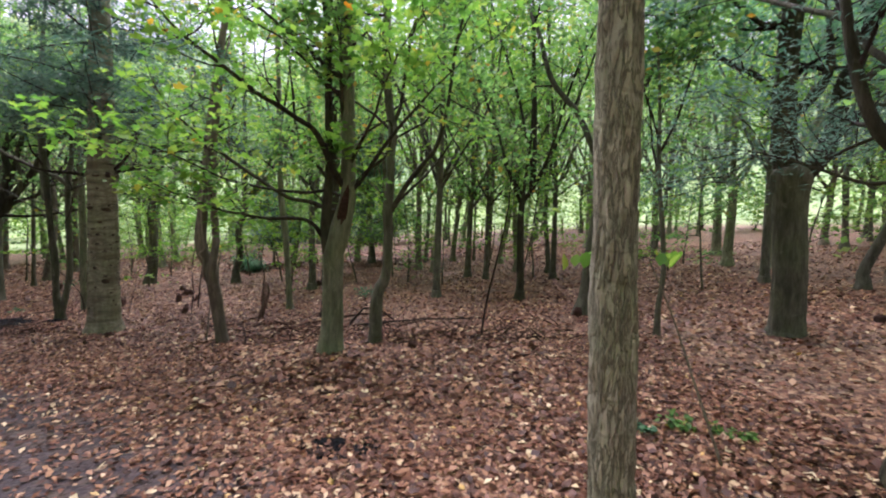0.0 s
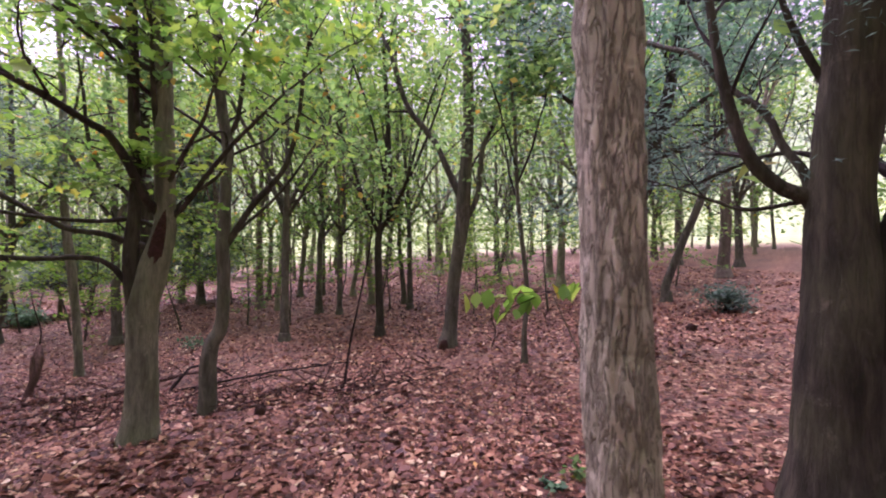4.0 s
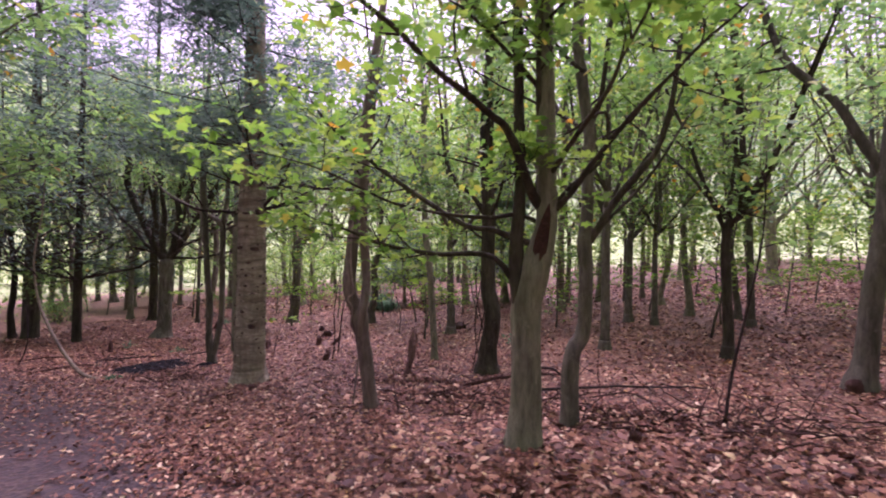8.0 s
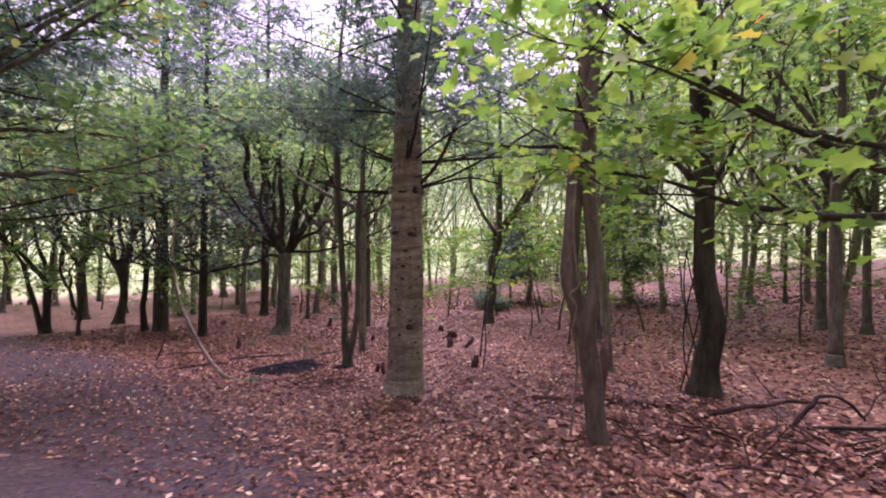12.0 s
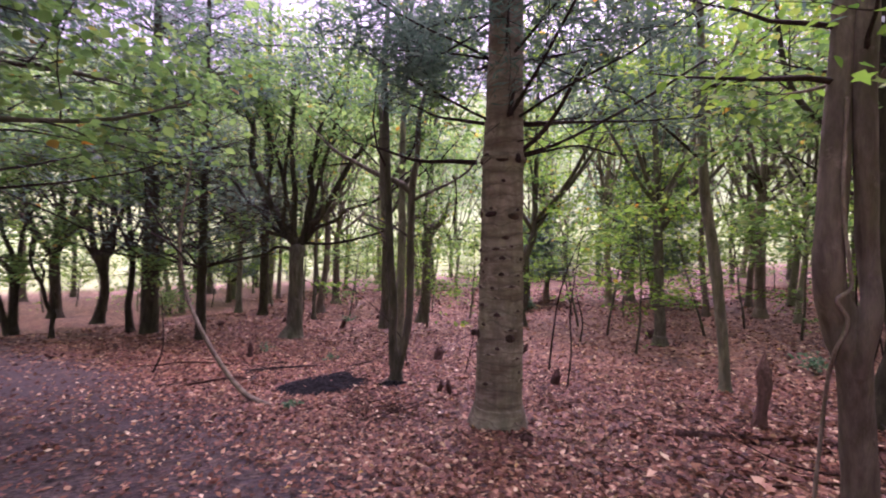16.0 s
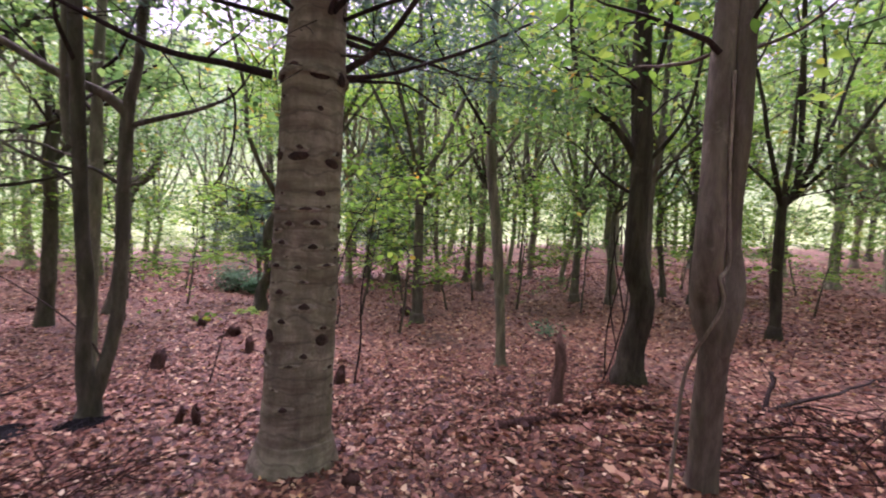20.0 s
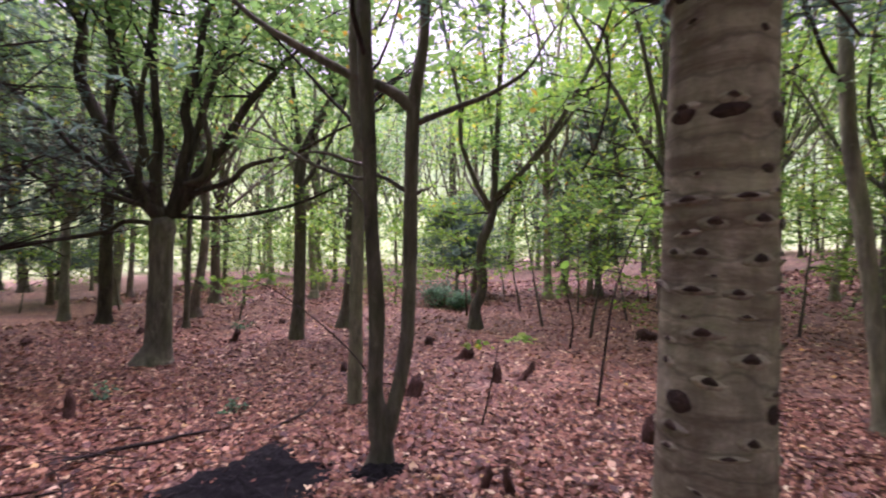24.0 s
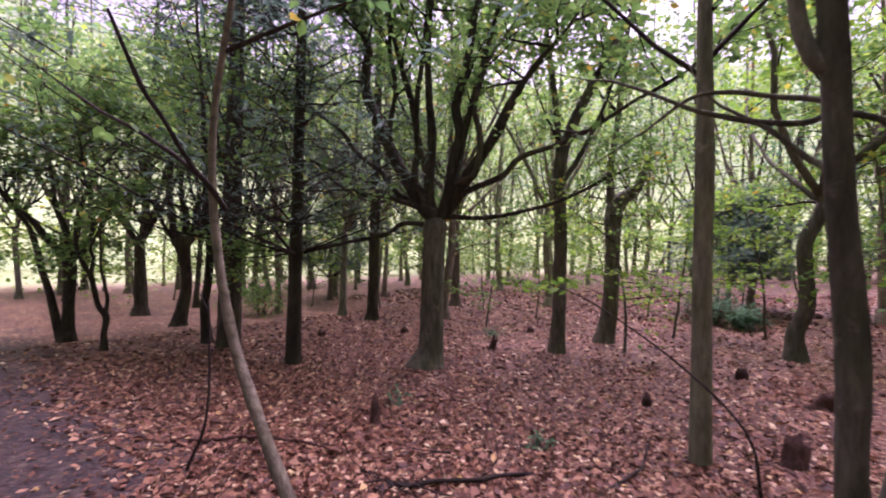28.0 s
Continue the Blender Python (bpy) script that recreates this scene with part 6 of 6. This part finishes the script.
sapling(3.45, 8.2, [(0, 0, 0), (0.08, 0, 0.3), (0.0, 0, 0.6), (0.1, 0, 1.0)], 0.013, LEAF_GREEN, 0, 0.1, "dead bent sapling stem", 7, [(0.8, 40, 50, 0.4)])
sapling(-5.6, 9.85, [(0, 0, 0), (0.05, 0, 0.5), (0.03, 0, 1.1), (0.12, 0.1, 1.9), (0.2, 0.1, 2.6)], 0.013, LEAF_LIME, 4, 0.1, "thin upright sapling with green leaves", 8, [(0.6, 0, 20, 0.6), (0.8, 150, 15, 0.8), (0.95, 30, 20, 0.8), (0.9, 270, 10, 0.8)])
sapling(-7.25, 10.2, [(0, 0, 0), (0.1, 0.05, 0.5), (0.15, 0.1, 0.85)], 0.009, LEAF_LIME, 2, 0.11, "small sapling with a few yellow-green leaves", 9, [(1, 0, 0, 0.35), (0.95, 200, 0, 0.3)], 0.05)
# the bowed young tree that springs from the floor beside the way
bow = sapling(-8.66, 7.52, [(0, 0, -0.03), (-0.58, 0.05, 0.07), (-1.0, 0.09, 0.33), (-1.45, 0.13, 0.76), (-1.78, 0.16, 1.2), (-1.95, 0.17, 1.7), (-1.97, 0.17, 2.2), (-1.86, 0.2, 2.9), (-1.8, 0.2, 3.6)], 0.036, LEAF_GREEN, 3, 0.09,
              "grey bowed young tree arching up from the ground", 10, [(0.66, 200, 40, 1.6), (0.8, 60, 35, 1.2), (0.9, 150, 30, 1.2), (1.0, 90, 50, 1.0)], name="bowed_tree", bark=BARK_CONIFER)
lp, lr = curve_through([(-1.92, 0.214, 1.72, 0.013), (-1.947, 0.141, 1.83, 0.013), (-1.972, 0.074, 1.91, 0.012), (-2.011, -0.033, 2.1, 0.01), (-2.04, -0.114, 2.23, 0.01), (-2.082, -0.229, 2.52, 0.007)], 6)
g = Geo()
g.tube(lp, lr, 7, 0.15, 3)
g.make("limb", BARK_TWIG, bow, "straight dark side branch")


def herb(x, y, n, size, spread, seed, leaf=LEAF_COOL, label="small green plant in the leaf litter"):
    rnd = random.Random(seed)
    root = tagged(new("plant"), label, "plant", "ground plants")
    root.location = (x, y, floor_z(x, y))
    g, spots = Geo(), []
    for i in range(7):
        lp, lr = grow(rnd, Vector((rnd.gauss(0, spread * 0.4), rnd.gauss(0, spread * 0.4), -0.02)), heading(rnd.uniform(0, 360), 55), spread * 1.4, 0.004, -0.05, 0.15, 4)
        g.tube(lp, lr, 4, cap=False)
        spots.extend(lp[2:])
    g.make("branchwork", BARK_TWIG, root)["kind"] = "stuff"
    foliage("foliage", spots, n, size, spread * 0.3, leaf, root, seed, flat=0.4)
    return root


herb(1.92, 3.5, 3, 0.06, 0.1, 1, LEAF_GREEN)
herb(2.16, 3.35, 2, 0.06, 0.07, 2, LEAF_GREEN)
herb(2.3, 3.25, 2, 0.06, 0.06, 3, LEAF_GREEN)
herb(1.66, 3.45, 2, 0.06, 0.06, 6)
herb(-11.8, 10.6, 3, 0.05, 0.12, 4)
herb(-9.95, 10.3, 3, 0.05, 0.1, 5)
herb(-12.9, 15.5, 5, 0.06, 0.2, 7)
herb(-8.55, 7.55, 3, 0.05, 0.08, 8)
herb(-2.0, 11.9, 5, 0.08, 0.25, 9)

# a pale ivy stem that climbs the twisted tree, and thin ones round the dark tree
def climber(x, y, line, r, label, mat=BARK_CONIFER):
    pts, radii = curve_through([(p[0], p[1], p[2], r) for p in line], 6)
    g = Geo()
    g.tube(pts, radii, 6, 0.2, 4)
    return g.make("ivy_stem", mat, next(o for o in scene.objects if o.parent is None and abs(o.location.x - x) + abs(o.location.y - y) < 0.01), label)


climber(-3.48, 6.99, vine, 0.012, "pale twisted ivy stem climbing a trunk", IVY_PALE)
for k in range(4):
    climber(-2.33, 9.3, [(-0.11 + (0.125 - 0.004 * i) * math.cos(k * 1.6 + i * 0.55) * (1.35 if i == 0 else 1), 0.09 + (0.125 - 0.004 * i) * math.sin(k * 1.6 + i * 0.55) * (1.35 if i == 0 else 1), 0.28 * i - 0.03) for i in range(8)], 0.009, "thin ivy stem winding up a dark trunk", BARK_TWIG)

# scars of lost branches round the old conifer's stem: a swollen eye of bark with a dark hollow in it
rnd = random.Random(5)
skin = [v.co for o in old_conifer.children if o.name.startswith("trunk") for v in o.data.vertices if v.co.z < 3.1]


def eye(name, mat, parent, long, tall, high, seed, wedge=0.0):
    """A lens-shaped swelling, long along y, tall along x, bulging along z."""
    vs, fs, m, q = [], [], 14, 8
    for p in range(m + 1):
        y = 2 * p / m - 1
        half = max((1 - y * y) ** 0.8, 0.03)
        for k in range(q + 1):
            x = 2 * k / q - 1
            lift = (1 - x * x) * half * (0.75 + 0.35 * noise.noise((x * 1.7, y * 2.2, seed)))
            skew = wedge * (1 - abs(y)) * 0.5
            vs.append((tall * (half * x - skew), long * y, high * lift - 0.25 * high))
    for p in range(m):
        for k in range(q):
            fs.append((p * (q + 1) + k, p * (q + 1) + k + 1, (p + 1) * (q + 1) + k + 1, (p + 1) * (q + 1) + k))
    return build(name, vs, fs, mat, parent)


lips = [eye("branch_scar", BARK_OLD, old_conifer, 0.085, 0.03, 0.026, k) for k in range(3)]
hollows = [eye("scar_hollow", KNOT_DARK, lips[k], 0.038, 0.016, 0.018, 7 + k, 0.9) for k in range(3)]
bare = [eye("branch_scar", KNOT_DARK, old_conifer, 0.06, 0.038, 0.024, 11 + k) for k in range(2)]
used = set()
for z, n, kind in [(0.3, 2, 1), (0.5, 4, 0), (0.62, 4, 1), (0.77, 6, 0), (0.86, 4, 0), (0.98, 4, 2), (1.08, 6, 0), (1.26, 8, 0), (1.38, 7, 1), (1.5, 8, 0), (1.57, 5, 1), (1.65, 8, 0), (1.77, 8, 0), (1.88, 7, 0), (2.0, 5, 1), (2.24, 5, 2), (2.3, 5, 0), (2.62, 5, 1), (2.84, 8, 2)]:
    for k in range(n):
        a = 2 * math.pi * (k + rnd.uniform(-0.22, 0.22)) / n + z * 2
        height = z + rnd.gauss(0, 0.025)
        at = min(skin, key=lambda c: (c.x - 0.237 * math.cos(a)) ** 2 + (c.y - 0.237 * math.sin(a)) ** 2 + (c.z - height) ** 2)
        r = math.hypot(at.x, at.y)
        pick = rnd.randrange(3)
        src = (bare[pick % 2] if kind == 2 or (kind == 1 and rnd.random() < 0.5) else lips[pick])
        if src in used:
            scar = new("branch_scar", src.data)
            scar.parent = old_conifer
            if src in lips:
                hollow = new("scar_hollow", hollows[pick].data)
                hollow.parent = scar
                hollow.matrix_basis = hollows[pick].matrix_basis
        else:
            scar = src
            used.add(src)
            if src in lips:
                hollows[pick].matrix_basis = Matrix.Translation((-0.004, 0, 0.013))
        size = rnd.uniform(0.7, 1.15) * (0.55 if kind == 1 else 1.25 if kind == 2 else 1.0)
        scar.matrix_basis = (Matrix.Translation((r * math.cos(a), r * math.sin(a), height)) @ Matrix.Rotation(a, 4, "Z") @ Matrix.Rotation(radians(90), 4, "Y")
                             @ Matrix.Rotation(rnd.gauss(0, 0.1), 4, "Z") @ Matrix.Diagonal((size * rnd.uniform(0.7, 1.4), size * rnd.uniform(0.8, 1.2), max(size, 0.7), 1)))
for o in lips + bare:
    if o not in used:
        for c in list(o.children):
            bpy.data.objects.remove(c)
        bpy.data.objects.remove(o)

# a torn dark wound in the forked tree's bark, below the fork
forked = next(o for o in scene.objects if o.name == "forked_tree")
wound = eye("bark_wound", WOOD_DEAD, forked, 0.42, 0.06, 0.035, 3)
wound["label"] = "dark brown wound in the bark"
wound.matrix_basis = Matrix.Translation((0.1, -0.1, 1.72)) @ Matrix.Rotation(0.2, 4, "Y") @ Matrix(((1, 0, 0, 0), (0, 0, -1, 0), (0, 1, 0, 0), (0, 0, 0, 1)))


def fence(ax, ay, bx, by, n):
    """Posts and wires at the far edge of the wood."""
    root = tagged(new("fence"), "weathered post and wire fence along the edge of the wood", "fence")
    root.location = (ax, ay, float(land(ax, ay)))
    tops, post_mesh = [], None
    for i in range(n):
        x, y = ax + (bx - ax) * i / (n - 1), ay + (by - ay) * i / (n - 1)
        at = Vector((x - ax, y - ay, float(land(x, y)) - root.location.z))
        if post_mesh is None:
            g = Geo()
            g.tube([(0, 0, -0.2), (0, 0, 0.4), (0, 0, 1.1), (0, 0, 1.2)], [0.06, 0.058, 0.055, 0.03], 7, 0.15, 2)
            post = g.make("post", WOOD_GREY, root)
            post_mesh = post.data
        else:
            post = new("post", post_mesh)
            post.parent = root
        post.location = at
        tops.append(at)
    for z in (0.35, 0.7, 1.05):
        g = Geo()
        g.tube([p + Vector((0, 0.06, z)) for p in tops], [0.008] * n, 4, cap=False)
        g.make("wire", WOOD_GREY, root)


fence(-12.0, 36.5, 15.0, 33.0, 19)

# ---- fallen leaves lying loose on the floor ----


def litter(n, cx, cy, sx, sy, seed, size, lift=0.0, name="fallen_leaves"):
    g = np.random.default_rng(seed)
    x = g.uniform(cx - sx, cx + sx, n)
    y = g.uniform(cy - sy, cy + sy, n)
    worn = trodden(x, y)
    keep = g.uniform(0, 1, n) > worn * 0.8
    if n > 300:
        keep &= np.hypot((x + 8.95) / 0.5, (y - 8.74) / 0.75) > 1.2 - 1.1 * g.uniform(0, 1, n) ** 2.8
    x, y = x[keep], y[keep]
    n = len(x)
    z = np.array([floor_z(a, b) for a, b in zip(x, y)]) + g.uniform(0.004, 0.025, n) + lift * g.uniform(0, 1, n) ** 2 * np.clip(1.2 - np.hypot((x - cx) / sx, (y - cy) / sy), 0, 1)
    az = g.uniform(0, 2 * np.pi, n)
    dip, roll = g.normal(0, 0.28, n), g.normal(0, 0.3, n)
    a = np.stack([np.cos(az) * np.cos(dip), np.sin(az) * np.cos(dip), np.sin(dip)], 1)
    side = np.stack([-np.sin(az), np.cos(az), np.zeros(n)], 1)
    b = side * np.cos(roll)[:, None] + np.cross(a, side) * np.sin(roll)[:, None]
    nrm = np.cross(a, b)
    L = (size * g.uniform(0.5, 1.3, n))[:, None]
    curl = g.uniform(-0.05, 0.25, n)[:, None]
    w = g.uniform(0.24, 0.4, n)[:, None]
    c = np.stack([x, y, z], 1)
    rows = [c - a * 0.5 * L, c - a * 0.15 * L + b * w * 1.1 * L + nrm * curl * L, c + a * 0.2 * L + b * w * 0.8 * L + nrm * curl * L, c + a * 0.5 * L + nrm * curl * 0.4 * L,
            c + a * 0.2 * L - b * w * 0.8 * L + nrm * curl * L, c - a * 0.15 * L - b * w * 1.1 * L + nrm * curl * L]
    rows = [rows[0], 0.5 * (rows[1] + rows[2]), rows[3], 0.5 * (rows[4] + rows[5])]
    v = np.stack(rows, 1).reshape(-1, 3)
    f = np.arange(4 * n).reshape(n, 4)
    ob = build(name, v, f, LITTER, smooth=False)
    return tagged(ob, "loose brown and pale fallen leaves", "leaves", kind="stuff")


litter(66000, -1.0, 3.6, 4.2, 3.4, 1, 0.06)
litter(66000, -7.0, 8.0, 5.0, 3.4, 2, 0.06)
litter(50000, -12.0, 10.0, 4.5, 4.5, 3, 0.06)
litter(110, -8.95, 8.74, 0.5, 0.75, 15, 0.05, 0.09)
litter(5000, -0.3, 7.05, 1.4, 0.5, 11, 0.07, 0.22)
litter(4000, -2.2, 7.6, 1.2, 0.7, 12, 0.07, 0.16)
litter(2500, -3.3, 8.42, 1.2, 0.16, 13, 0.07, 0.14)
litter(2600, -0.7, 5.6, 2.2, 1.6, 16, 0.12)
litter(900, -3.2, 7.6, 1.6, 1.2, 17, 0.12)
litter(18000, 5.0, 6.0, 4.5, 6.0, 4, 0.085)
litter(52000, -5.0, 14.0, 14.0, 6.0, 5, 0.09)
litter(20000, -6.0, 24.0, 17.0, 4.0, 14, 0.15)
litter(14000, 10.0, 14.0, 7.0, 8.0, 6, 0.12)
